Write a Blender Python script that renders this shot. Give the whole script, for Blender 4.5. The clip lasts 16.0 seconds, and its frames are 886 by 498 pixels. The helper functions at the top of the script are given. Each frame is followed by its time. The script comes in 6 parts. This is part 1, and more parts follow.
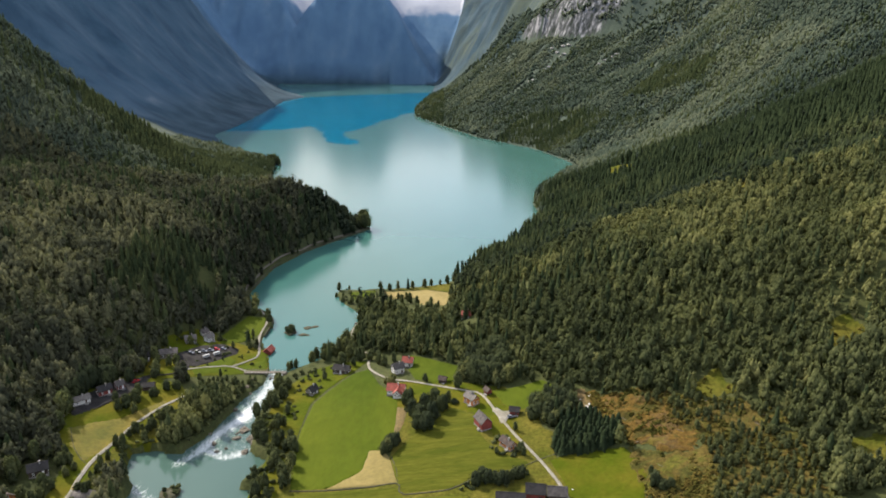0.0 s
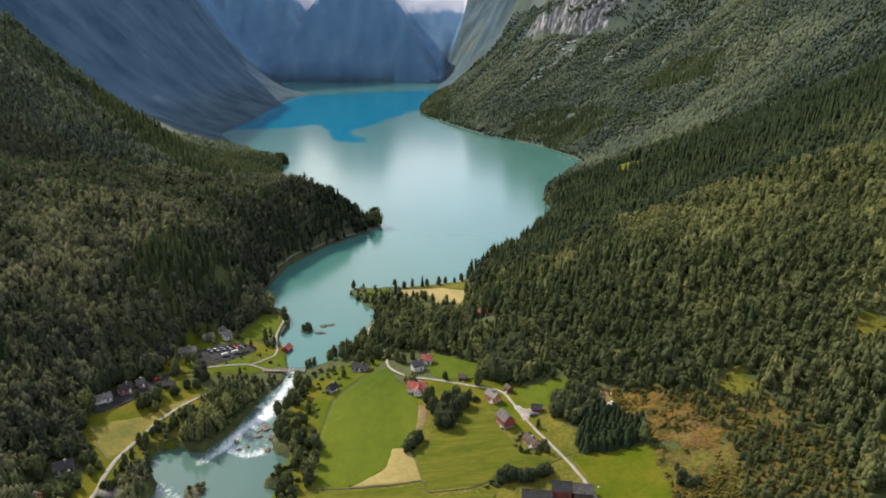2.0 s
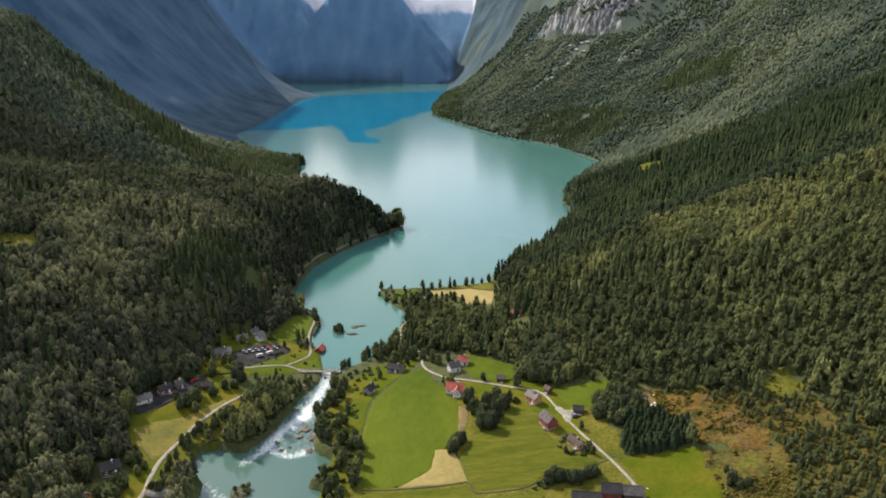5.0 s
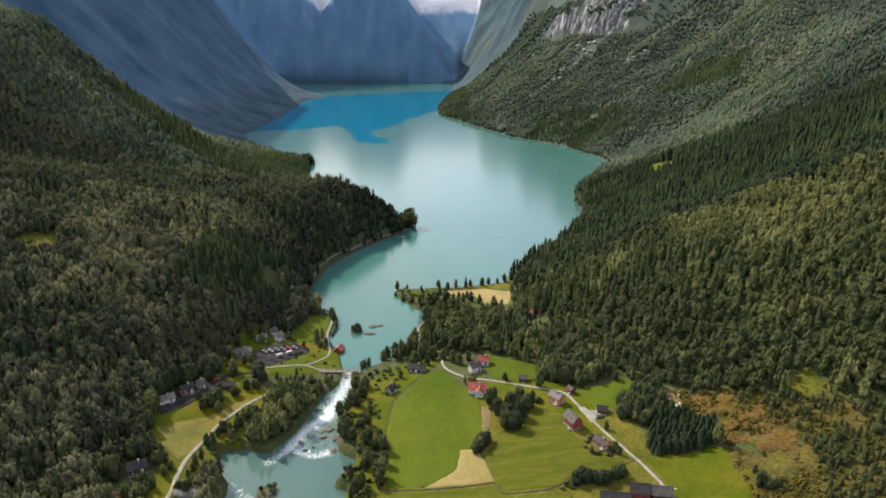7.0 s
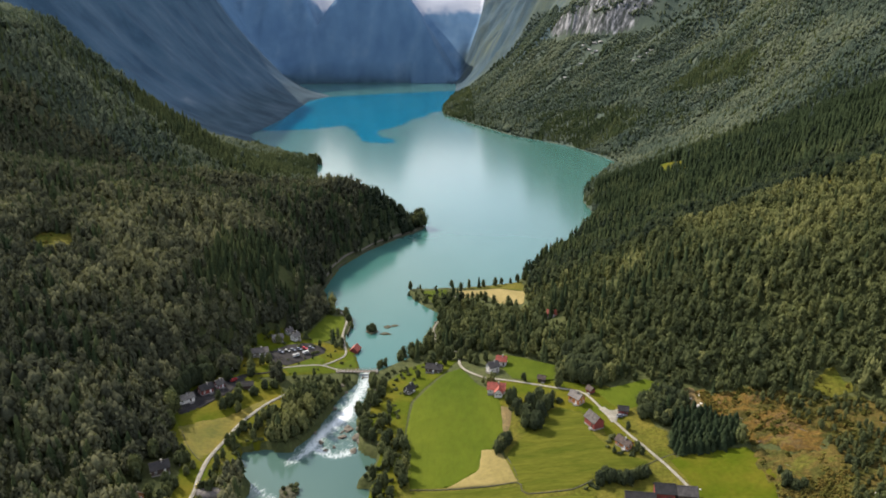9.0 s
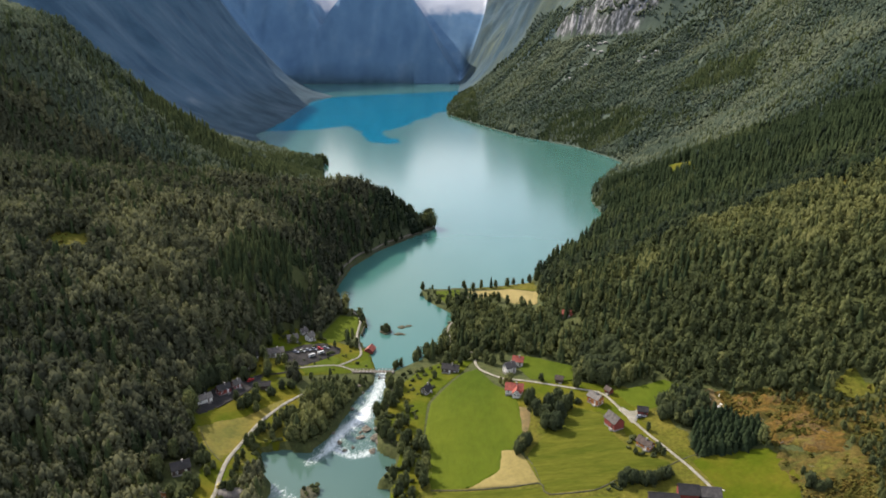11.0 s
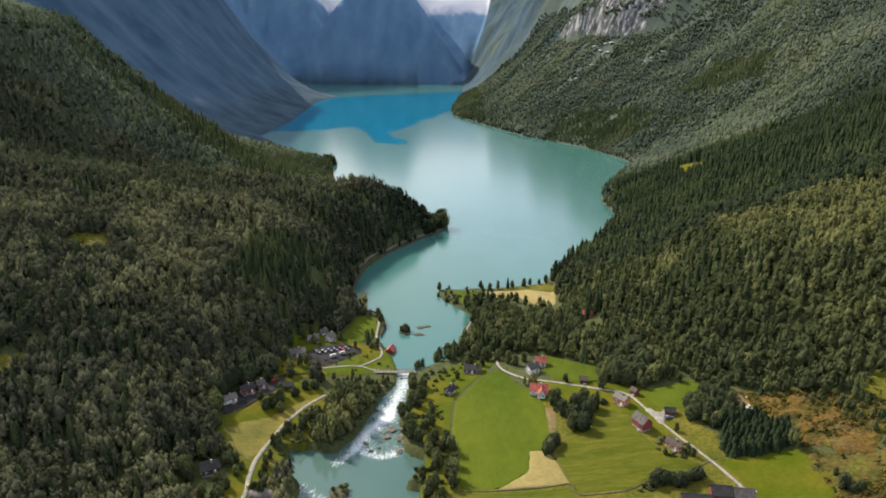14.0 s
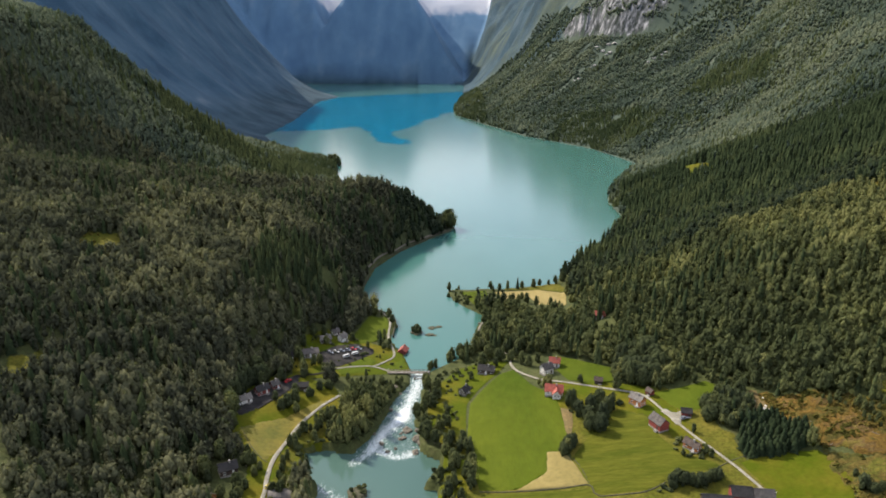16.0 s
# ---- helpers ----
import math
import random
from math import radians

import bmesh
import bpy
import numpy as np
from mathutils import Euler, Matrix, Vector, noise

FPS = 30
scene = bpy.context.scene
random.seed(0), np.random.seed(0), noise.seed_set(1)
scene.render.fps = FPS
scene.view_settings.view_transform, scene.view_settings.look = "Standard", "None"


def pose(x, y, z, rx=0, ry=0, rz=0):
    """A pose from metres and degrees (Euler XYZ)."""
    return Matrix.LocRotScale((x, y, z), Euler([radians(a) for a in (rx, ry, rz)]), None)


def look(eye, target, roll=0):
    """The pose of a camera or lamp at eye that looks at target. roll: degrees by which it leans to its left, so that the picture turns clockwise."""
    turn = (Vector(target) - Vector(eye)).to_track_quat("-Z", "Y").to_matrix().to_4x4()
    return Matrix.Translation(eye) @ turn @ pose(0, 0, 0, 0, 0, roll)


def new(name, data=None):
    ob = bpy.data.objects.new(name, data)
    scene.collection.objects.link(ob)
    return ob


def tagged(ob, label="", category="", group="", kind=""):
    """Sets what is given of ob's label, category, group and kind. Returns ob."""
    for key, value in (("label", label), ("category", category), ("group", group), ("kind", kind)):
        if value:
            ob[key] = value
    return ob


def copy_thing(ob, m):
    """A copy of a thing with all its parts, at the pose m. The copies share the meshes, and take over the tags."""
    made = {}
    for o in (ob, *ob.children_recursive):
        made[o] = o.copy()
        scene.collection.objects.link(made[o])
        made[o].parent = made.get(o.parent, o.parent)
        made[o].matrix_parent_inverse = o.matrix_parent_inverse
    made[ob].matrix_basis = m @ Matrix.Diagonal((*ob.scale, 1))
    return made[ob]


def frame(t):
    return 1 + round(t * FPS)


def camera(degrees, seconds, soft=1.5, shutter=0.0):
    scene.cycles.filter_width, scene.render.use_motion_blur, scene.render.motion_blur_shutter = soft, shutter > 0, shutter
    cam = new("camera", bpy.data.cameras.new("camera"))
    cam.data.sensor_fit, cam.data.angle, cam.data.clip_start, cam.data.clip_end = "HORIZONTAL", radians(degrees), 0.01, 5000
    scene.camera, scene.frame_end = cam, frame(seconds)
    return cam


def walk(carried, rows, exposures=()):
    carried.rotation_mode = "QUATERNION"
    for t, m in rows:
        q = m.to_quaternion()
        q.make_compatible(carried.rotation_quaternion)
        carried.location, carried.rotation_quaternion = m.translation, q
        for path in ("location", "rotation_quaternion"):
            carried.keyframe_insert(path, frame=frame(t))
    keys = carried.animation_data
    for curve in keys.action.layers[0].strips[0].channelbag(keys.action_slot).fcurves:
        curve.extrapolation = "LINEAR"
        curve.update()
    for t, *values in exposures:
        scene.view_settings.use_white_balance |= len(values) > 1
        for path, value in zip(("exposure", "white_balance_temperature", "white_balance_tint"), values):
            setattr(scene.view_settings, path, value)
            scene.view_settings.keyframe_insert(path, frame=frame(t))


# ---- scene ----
cam = camera(65.0, 16.0, 1.8)
# seconds; eye in metres; degrees of yaw, pitch and roll
ROWS = [
    (0.0, 0.00, -0.16, 205.13, -0.000, -16.173, 0.452),
    (0.5, -2.05, -0.20, 205.22, 0.023, -16.247, 0.401),
    (1.0, -4.43, -0.17, 205.26, 0.082, -16.292, 0.362),
    (1.5, -7.12, -0.13, 205.19, 0.155, -16.341, 0.288),
    (2.0, -10.02, -0.07, 205.17, 0.238, -16.372, 0.205),
    (2.5, -13.41, -0.02, 205.19, 0.324, -16.390, 0.154),
    (3.0, -16.74, -0.04, 205.21, 0.430, -16.379, 0.125),
    (3.5, -20.04, -0.04, 205.27, 0.501, -16.376, 0.109),
    (4.0, -23.12, -0.05, 205.31, 0.579, -16.351, 0.074),
    (6.5, -37.61, -0.06, 205.22, 0.949, -16.314, -0.008),
    (7.0, -40.30, -0.04, 205.18, 1.000, -16.313, -0.023),
    (7.5, -42.90, -0.00, 205.14, 1.033, -16.312, -0.037),
    (8.0, -45.40, -0.03, 205.13, 1.073, -16.312, -0.050),
    (8.5, -47.88, -0.06, 205.11, 1.107, -16.312, -0.063),
    (9.0, -50.41, -0.05, 205.07, 1.134, -16.310, -0.071),
    (11.5, -62.64, 0.08, 204.77, 1.230, -16.258, -0.016),
    (12.0, -64.97, 0.10, 204.72, 1.241, -16.248, -0.027),
    (12.5, -67.20, 0.13, 204.68, 1.255, -16.237, -0.036),
    (13.0, -69.56, 0.18, 204.67, 1.262, -16.236, -0.021),
    (13.5, -72.01, 0.21, 204.65, 1.254, -16.236, -0.009),
    (14.0, -74.35, 0.18, 204.66, 1.262, -16.235, 0.013),
    (14.5, -76.64, 0.13, 204.69, 1.265, -16.231, 0.023),
    (15.0, -79.00, 0.10, 204.73, 1.236, -16.229, 0.044),
    (15.5, -81.34, 0.08, 204.82, 1.213, -16.228, 0.082),
    (16.0, -83.67, 0.07, 204.92, 1.187, -16.233, 0.097),
]
walk(cam, [(t, pose(x, y, z, 90 + pitch, 0, yaw) @ pose(0, 0, 0, 0, 0, roll)) for t, x, y, z, yaw, pitch, roll in ROWS], [(0, 0.74, 6500, 14), (16, 0.74, 6500, 14)])

# ---- light ----
SUN_TURN, SUN_RISE = -48.0, 40.0   # degrees: towards the lake's head and to its western side; height
world = bpy.data.worlds.new("sky")
scene.world = world
world.use_nodes = True
wn, wl = world.node_tree.nodes, world.node_tree.links
wn.clear()
w_out, w_bg = wn.new("ShaderNodeOutputWorld"), wn.new("ShaderNodeBackground")
w_sky = wn.new("ShaderNodeTexSky")
w_sky.sky_type, w_sky.sun_disc = "NISHITA", False
w_sky.sun_elevation, w_sky.sun_rotation = radians(SUN_RISE), radians(SUN_TURN)
w_co, w_map, w_noise = wn.new("ShaderNodeTexCoord"), wn.new("ShaderNodeMapping"), wn.new("ShaderNodeTexNoise")
w_map.inputs["Scale"].default_value = (1.0, 1.0, 2.2)
w_noise.inputs["Scale"].default_value, w_noise.inputs["Detail"].default_value, w_noise.inputs["Roughness"].default_value = 1.9, 4.0, 0.5
w_ramp, w_mix = wn.new("ShaderNodeValToRGB"), wn.new("ShaderNodeMix")
w_ramp.color_ramp.elements[0].position, w_ramp.color_ramp.elements[1].position = 0.40, 0.66
w_mix.data_type = "RGBA"
w_mix.inputs[7].default_value = (6.4, 6.4, 6.5, 1)
wl.new(w_co.outputs["Generated"], w_map.inputs["Vector"])
wl.new(w_map.outputs["Vector"], w_noise.inputs["Vector"])
wl.new(w_noise.outputs["Fac"], w_ramp.inputs["Fac"])
wl.new(w_ramp.outputs["Color"], w_mix.inputs[0])
wl.new(w_sky.outputs["Color"], w_mix.inputs[6])
wl.new(w_mix.outputs[2], w_bg.inputs["Color"])
wl.new(w_bg.outputs[0], w_out.inputs["Surface"])
w_bg.inputs["Strength"].default_value = 0.18
sun = new("sun", bpy.data.lights.new("sun", "SUN"))
sun.data.energy, sun.data.angle, sun.data.color = 5.0, radians(0.6), (1.0, 0.92, 0.77)
sun_to = Vector((math.sin(radians(SUN_TURN)) * math.cos(radians(SUN_RISE)), math.cos(radians(SUN_TURN)) * math.cos(radians(SUN_RISE)), math.sin(radians(SUN_RISE))))
sun.matrix_world = look(sun_to * 900, (0, 0, 0))


# ---- landform ----
def lattice(ix, iy, seed):
    h = (ix.astype(np.int64) * 374761393 + iy.astype(np.int64) * 668265263 + seed * 974634777) & 0x7FFFFFFF
    h = ((h ^ (h >> 13)) * 1274126177) & 0x7FFFFFFF
    return ((h ^ (h >> 16)) & 0xFFFF) / 65535.0


def value_noise(x, y, seed=0):
    ix, iy = np.floor(x), np.floor(y)
    fx, fy = x - ix, y - iy
    fx, fy = fx * fx * (3 - 2 * fx), fy * fy * (3 - 2 * fy)
    ix, iy = ix.astype(np.int64), iy.astype(np.int64)
    a = lattice(ix, iy, seed) * (1 - fx) + lattice(ix + 1, iy, seed) * fx
    b = lattice(ix, iy + 1, seed) * (1 - fx) + lattice(ix + 1, iy + 1, seed) * fx
    return a * (1 - fy) + b * fy


def fbm(x, y, size, octaves=4, seed=0):
    """Fractal noise about 0, within about -0.5 to 0.5."""
    total, weight, x, y = 0.0, 0.5, np.asarray(x, float) / size, np.asarray(y, float) / size
    for k in range(octaves):
        total = total + weight * (value_noise(x + 17.3 * k, y - 9.1 * k, seed + k) - 0.5)
        x, y, weight = x * 2.03 + y * 0.3, y * 2.03 - x * 0.3, weight * 0.5
    return total


def smooth(u):
    u = np.clip(u, 0, 1)
    return u * u * (3 - 2 * u)


LAKE = [(-112, 410), (-120, 439), (-131, 465), (-131, 503), (-141, 517), (-156, 531), (-166, 560), (-165, 594), (-162, 636), (-143, 690),
        (-115, 740), (-94, 772), (-86, 792), (-92, 806), (-150, 860), (-215, 940), (-265, 1060), (-290, 1180), (-303, 1256), (-360, 1330),
        (-447, 1428), (-544, 1661), (-553, 1988), (-622, 2729), (-585, 2987), (-650, 3150), (-760, 3290), (-850, 3591), (-935, 4000), (-600, 4064), (-119, 4139),
        (-51, 3964), (-63, 3047), (-101, 2377), (-89, 2178), (-9, 1924), (86, 1647), (187, 1489), (233, 1328), (243, 1250), (209, 1189),
        (139, 1015), (123, 937), (123, 854), (112, 790)]
LAKE_NEAR = [(62, 705), (22, 635), (4, 592), (-42, 579), (-91, 573), (-88, 552), (-75, 532), (-62, 514), (-68, 491), (-71, 469), (-72, 445), (-85, 431), (-101, 413)]
RIVER = [(-113, 420), (-113, 397), (-121, 380), (-125, 361), (-128, 348), (-132, 336), (-138, 325), (-146, 325), (-153, 327), (-165, 324), (-162, 309), (-152, 294), (-150, 280), (-152, 230), (-170, 120),
         (-190, -700), (-120, -700), (-105, 120), (-95, 230), (-91, 286), (-91, 292), (-99, 295), (-93, 305), (-90, 312), (-92, 319), (-101, 325), (-104, 344), (-107, 356), (-105, 368), (-105, 383), (-104, 401), (-101, 420)]


def signed(x, y, poly):
    """Distance to a polygon's edge, negative inside."""
    x, y = np.asarray(x, float), np.asarray(y, float)
    best, inside = np.full(x.shape, 1e18), np.zeros(x.shape, bool)
    for (ax, ay), (bx, by) in zip(poly, poly[1:] + poly[:1]):
        dx, dy = bx - ax, by - ay
        u = np.clip(((x - ax) * dx + (y - ay) * dy) / (dx * dx + dy * dy + 1e-9), 0, 1)
        best = np.minimum(best, (x - ax - u * dx) ** 2 + (y - ay - u * dy) ** 2)
        if ay != by:
            inside ^= ((ay > y) != (by > y)) & (x < ax + (y - ay) * dx / dy)
    return np.where(inside, -1, 1) * np.sqrt(best)


def water_distance(x, y):
    return np.minimum(signed(x, y, LAKE + LAKE_NEAR), signed(x, y, RIVER))


# the two valley sides: distance up the valley, foot of the slope, its height there, gradient, and how the gradient grows
EAST = [(-700, 90, 12, 0.25, 0), (257, 70, 13, 0.25, 0.0002), (320, 40, 16, 0.20, 0.0008), (360, 30, 16, 0.28, 0.0009), (410, 5, 14, 0.48, -0.0004),
        (450, 0, 13, 0.60, -0.0009), (510, 0, 9, 0.58, -0.0006), (560, 5, 4, 0.49, -0.0004), (620, 16, 2, 0.36, 0.0), (690, 52, 2, 0.26, 0.0004)]
EAST_FAR = [(850, 123, 1, 0.46, 0.0000), (970, 128, 1, 0.36, 0.0001), (1260, 243, 1, 0.43, 0.0007), (1450, 205, 1, 0.60, 0.0003), (1680, 75, 1, 0.38, 0.0003),
            (1990, -30, 1, 0.45, 0.0005), (2400, -101, 1, 0.33, 0.0012), (3000, -63, 1, 0.35, 0.0014), (3900, -52, 1, 0.2, 0.007), (4300, -110, 0, 0.1, 0.0085), (5200, -110, 0, 0.1, 0.0085)]
WEST = [(-700, -200, 5, 0.3, 0), (263, -200, 6, 0.45, -0.0008), (300, -207, 8, 0.62, -0.0018), (350, -209, 9, 0.78, -0.0029), (400, -204, 9, 1.0, -0.0047), (435, -185, 8, 1.1, -0.0058),
        (470, -172, 6, 1.2, -0.0065), (517, -158, 3, 1.5, -0.0105), (560, -168, 2, 1.6, -0.0090), (630, -164, 2, 1.15, -0.0060), (690, -146, 2, 1.25, -0.0065)]
WEST_FAR = [(740, -118, 1, 1.35, -0.0100), (775, -98, 1, 1.2, -0.0072), (837, -140, 1, -0.06, 0.00125), (900, -200, 1, 0.05, 0.0014), (1000, -245, 1, 0.29, 0.0010), (1100, -278, 1, 0.20, 0.00080), (1254, -303, 1, 0.12, 0.0006),
            (1428, -447, 1, 0.2, 0.0006), (1661, -544, 1, 0.2, 0.0012), (2000, -555, 1, 0.2, 0.0012), (2400, -590, 1, 0.2, 0.0014), (2987, -585, 1, 0.12, 0.0016), (3150, -650, 1, 0.15, 0.0017), (3290, -760, 1, 0.2, 0.0016), (3600, -855, 1, 0.3, 0.0014),
            (4000, -938, 1, 0.2, 0.0016), (5200, -938, 1, 0.4, 0.002)]
MIDDLE = [(-700, -150), (200, -125), (330, -118), (400, -112), (440, -104), (520, -100), (600, -90), (700, -50), (800, -30), (1000, -50), (1300, -50), (1700, -200), (2400, -350), (3000, -330), (4000, -400), (5200, -400)]


def slope_side(x, y, table, way):
    """Height on one valley side; way is 1 to the east, -1 to the west. Also the distance past the foot and the foot's height."""
    at = np.array(table).T
    foot, base, grade, bend = (np.interp(y, at[0], at[k]) for k in range(1, 5))
    d = way * (x - foot)
    up = np.maximum(d, 0)
    turn = np.where(bend < 0, grade / np.maximum(-2 * bend, 1e-9), 1e9)
    capped = np.minimum(up, turn)
    rise = np.maximum(base + grade * capped + bend * capped ** 2, 1.0) + np.interp(y, (620, 720), (0.19, 0.05)) * (up - capped) + 0.0019 * smooth((y - 640) / 80) * np.where(bend < 0, np.maximum(up - capped - 180, 0), 0) ** 2
    return rise, d, base


def ridged(x, y, size, seed):
    return 1 - np.abs(fbm(x, y, size, 3, seed)) * 4


def ground_height(x, y):
    """The height of the bare ground in metres; the lake lies at 0."""
    x, y = np.asarray(x, float), np.asarray(y, float)
    d = water_distance(x, y)
    east, de, be = slope_side(x, y, EAST + EAST_FAR, 1)
    _, dw, bw = slope_side(x, y, WEST + WEST_FAR, -1)
    # the near hill on the western side passes into the ridge behind it
    hill, ridge = slope_side(x, np.minimum(y, 775), WEST + WEST_FAR, -1)[0], slope_side(x, np.maximum(y, 837), WEST + WEST_FAR, -1)[0]
    west = hill + (ridge - hill) * smooth((y - 765) / 75)
    # the floor between the water and the foot of either side
    fe = 1.2 + (be - 1.2) * smooth(d / np.maximum(d - de, 1e-3))
    fw = 1.2 + (bw - 1.2) * smooth(d / np.maximum(d - dw, 1e-3))
    e = np.where(de > 0, east, fe)
    # heights out of view, raised to throw shade on the far western mountain
    west = west + 0.018 * np.maximum(dw - 460, 0) ** 2 * smooth((y - 2700) / 400)
    w = np.where(dw > 0, west, fw)
    # the western ridge, mostly out of view, is cut low to let sunlight over
    over = w - (225 + 0.25 * np.maximum(-580 - x, 0))
    w = np.where(y < 1500, w - smooth((1500 - y) / 250) * np.maximum(over, 0), w)
    # a dip behind the western hill, where a farm lies
    w = np.where(w > 12, np.maximum(w - 14 * np.exp(-((x + 285) / 55) ** 2 - ((y - 705) / 60) ** 2), 12), w)
    z = np.where(x > np.interp(y, *np.array(MIDDLE).T), e, w)
    # shore: rises from the water within some metres
    z = np.where(d > 0, np.minimum(z, 0.4 + 1.3 * d), z)
    far = smooth((y - 600) / 1400)
    rough = (3.5 + 26 * far) * fbm(x, y, 60 + 130 * far, 5, 3) * smooth((z - 6) / 40) + 0.8 * fbm(x, y, 25, 3, 9) * smooth(d / 12)
    gully = 34 * smooth((y - 1350) / 300) * (ridged(0.3 * x, y, 190, 23) - 0.6) * smooth((z - 30) / 120) * (x < -330) + (24 * far + 40 * smooth((y - 2900) / 500)) * (x > -330) * (ridged(x + 0.8 * y, y - 0.8 * x, 260, 21) - 0.6) * smooth((z - 40) / 160)
    z = np.where(d > 0, z + rough + gully, z)
    # the east side's cliff
    cliff = smooth((z - 232 - 70 * fbm(x, y, 90, 3, 33)) / 25) * smooth(1.25 - np.abs(y - 2110) / 240) * (55 + 70 * fbm(x, y, 45, 4, 31))
    z = z + np.where(x > 200, cliff, 0)
    # the lake's head: a broad peak, and the snow mountain behind it
    back = y - 4090
    peak = np.minimum(np.minimum(2.2 * back, 117 + 1.5 * (-104 - x)), 370 + 1.3 * (x + 830)) + 45 * (ridged(x, y * 0.4, 240, 41) - 0.6)
    spur = np.minimum(1.6 * (y - 4075), 90 + 1.75 * (-748 - x)) + 40 * (ridged(x, y * 0.4, 180, 44) - 0.6)
    peak = np.maximum(peak, spur)
    snow = 0.9 * (y - 4330) + 70 * fbm(x, y, 300, 4, 43)
    head = np.where(y > 4090, np.maximum(np.minimum(peak, 760), np.minimum(snow, 545 + 130 * fbm(x, y, 420, 4, 47))), -100)
    z = np.where((d > 0) & (y > 4060), np.maximum(z, head), z)
    # summits cut just above the view; unseen western ones stay high for shade
    z = np.minimum(z, np.where((x < -1050) & (y > 2700), 1600, np.where((x < -650) & (y < 3200), 800, 175 + 0.1 * y)) + 70 * fbm(x, y, 350, 4, 51))
    bed = np.maximum(-12, 0.35 * d) - 0.6
    river = smooth((425 - y) / 100)
    return np.where(d > 0, z, bed - 3.5 * river)


def river_level(y):
    return -0.05 - 3.2 * smooth((416 - np.asarray(y, float)) / 90)


# ---- materials ----
def ramp_of(nodes, stops):
    ramp = nodes.new("ShaderNodeValToRGB")
    els = ramp.color_ramp.elements
    while len(els) < len(stops):
        els.new(0.5)
    for el, (at, colour) in zip(els, stops):
        el.position, el.color = at, (*colour, 1)
    return ramp


def noise_of(nodes, links, vector, scale, detail=5.0, rough=0.6):
    tex = nodes.new("ShaderNodeTexNoise")
    tex.inputs["Scale"].default_value, tex.inputs["Detail"].default_value, tex.inputs["Roughness"].default_value = scale, detail, rough
    links.new(vector, tex.inputs["Vector"])
    return tex


def mixed(nodes, links, kind, factor, a, b):
    m = nodes.new("ShaderNodeMix")
    m.data_type, m.blend_type = "RGBA", kind
    for socket, value in ((m.inputs[0], factor), (m.inputs[6], a), (m.inputs[7], b)):
        if hasattr(value, "is_linked"):
            links.new(value, socket)
        else:
            socket.default_value = value if isinstance(value, float) else (*value, 1)
    return m.outputs[2]


def surface(name, dark, light, scale, fine=8.0, rough=0.8, metal=0.0, bump=0.3, span=(0.35, 0.65), stretch=(1, 1, 1), spec=0.3, grain=0.35):
    """A material whose colour wanders between two tones at two scales, in world metres."""
    m = bpy.data.materials.new(name)
    m.use_nodes = True
    n, l = m.node_tree.nodes, m.node_tree.links
    p = n["Principled BSDF"]
    geo, mp = n.new("ShaderNodeNewGeometry"), n.new("ShaderNodeMapping")
    mp.inputs["Scale"].default_value = stretch
    l.new(geo.outputs["Position"], mp.inputs["Vector"])
    big, small = noise_of(n, l, mp.outputs[0], scale), noise_of(n, l, mp.outputs[0], scale * fine, 3.0)
    r = ramp_of(n, [(span[0], dark), (span[1], light)])
    l.new(big.outputs["Fac"], r.inputs["Fac"])
    r2 = ramp_of(n, [(0.3, (1 - grain,) * 3), (0.7, (1 + 0.7 * grain,) * 3)])
    l.new(small.outputs["Fac"], r2.inputs["Fac"])
    l.new(mixed(n, l, "MULTIPLY", 1.0, r.outputs[0], r2.outputs[0]), p.inputs["Base Color"])
    p.inputs["Roughness"].default_value, p.inputs["Metallic"].default_value, p.inputs["Specular IOR Level"].default_value = rough, metal, spec
    if bump:
        b = n.new("ShaderNodeBump")
        b.inputs["Strength"].default_value, b.inputs["Distance"].default_value = bump, 0.6 / (scale * fine)
        l.new(small.outputs["Fac"], b.inputs["Height"])
        l.new(b.outputs[0], p.inputs["Normal"])
    return m


def patchwork(name, stops, scale, rough=0.95):
    """Ground of many covers: patches of several tones, finely broken up."""
    m = bpy.data.materials.new(name)
    m.use_nodes = True
    n, l = m.node_tree.nodes, m.node_tree.links
    p = n["Principled BSDF"]
    geo, mp = n.new("ShaderNodeNewGeometry"), n.new("ShaderNodeMapping")
    mp.inputs["Scale"].default_value, mp.inputs["Rotation"].default_value = (0.75, 1.3, 1.0), (0, 0, radians(20))
    l.new(geo.outputs["Position"], mp.inputs["Vector"])
    patches, fine = noise_of(n, l, mp.outputs[0], scale, 8.0, 0.68), noise_of(n, l, geo.outputs["Position"], 0.6, 6.0, 0.7)
    r, r2 = ramp_of(n, stops), ramp_of(n, [(0.3, (0.5, 0.5, 0.5)), (0.7, (1.4, 1.4, 1.4))])
    l.new(patches.outputs["Fac"], r.inputs["Fac"])
    l.new(fine.outputs["Fac"], r2.inputs["Fac"])
    l.new(mixed(n, l, "MULTIPLY", 1.0, r.outputs[0], r2.outputs[0]), p.inputs["Base Color"])
    p.inputs["Roughness"].default_value, p.inputs["Specular IOR Level"].default_value = rough, 0.05
    b = n.new("ShaderNodeBump")
    b.inputs["Strength"].default_value, b.inputs["Distance"].default_value = 0.9, 1.2
    l.new(fine.outputs["Fac"], b.inputs["Height"])
    l.new(b.outputs[0], p.inputs["Normal"])
    return m


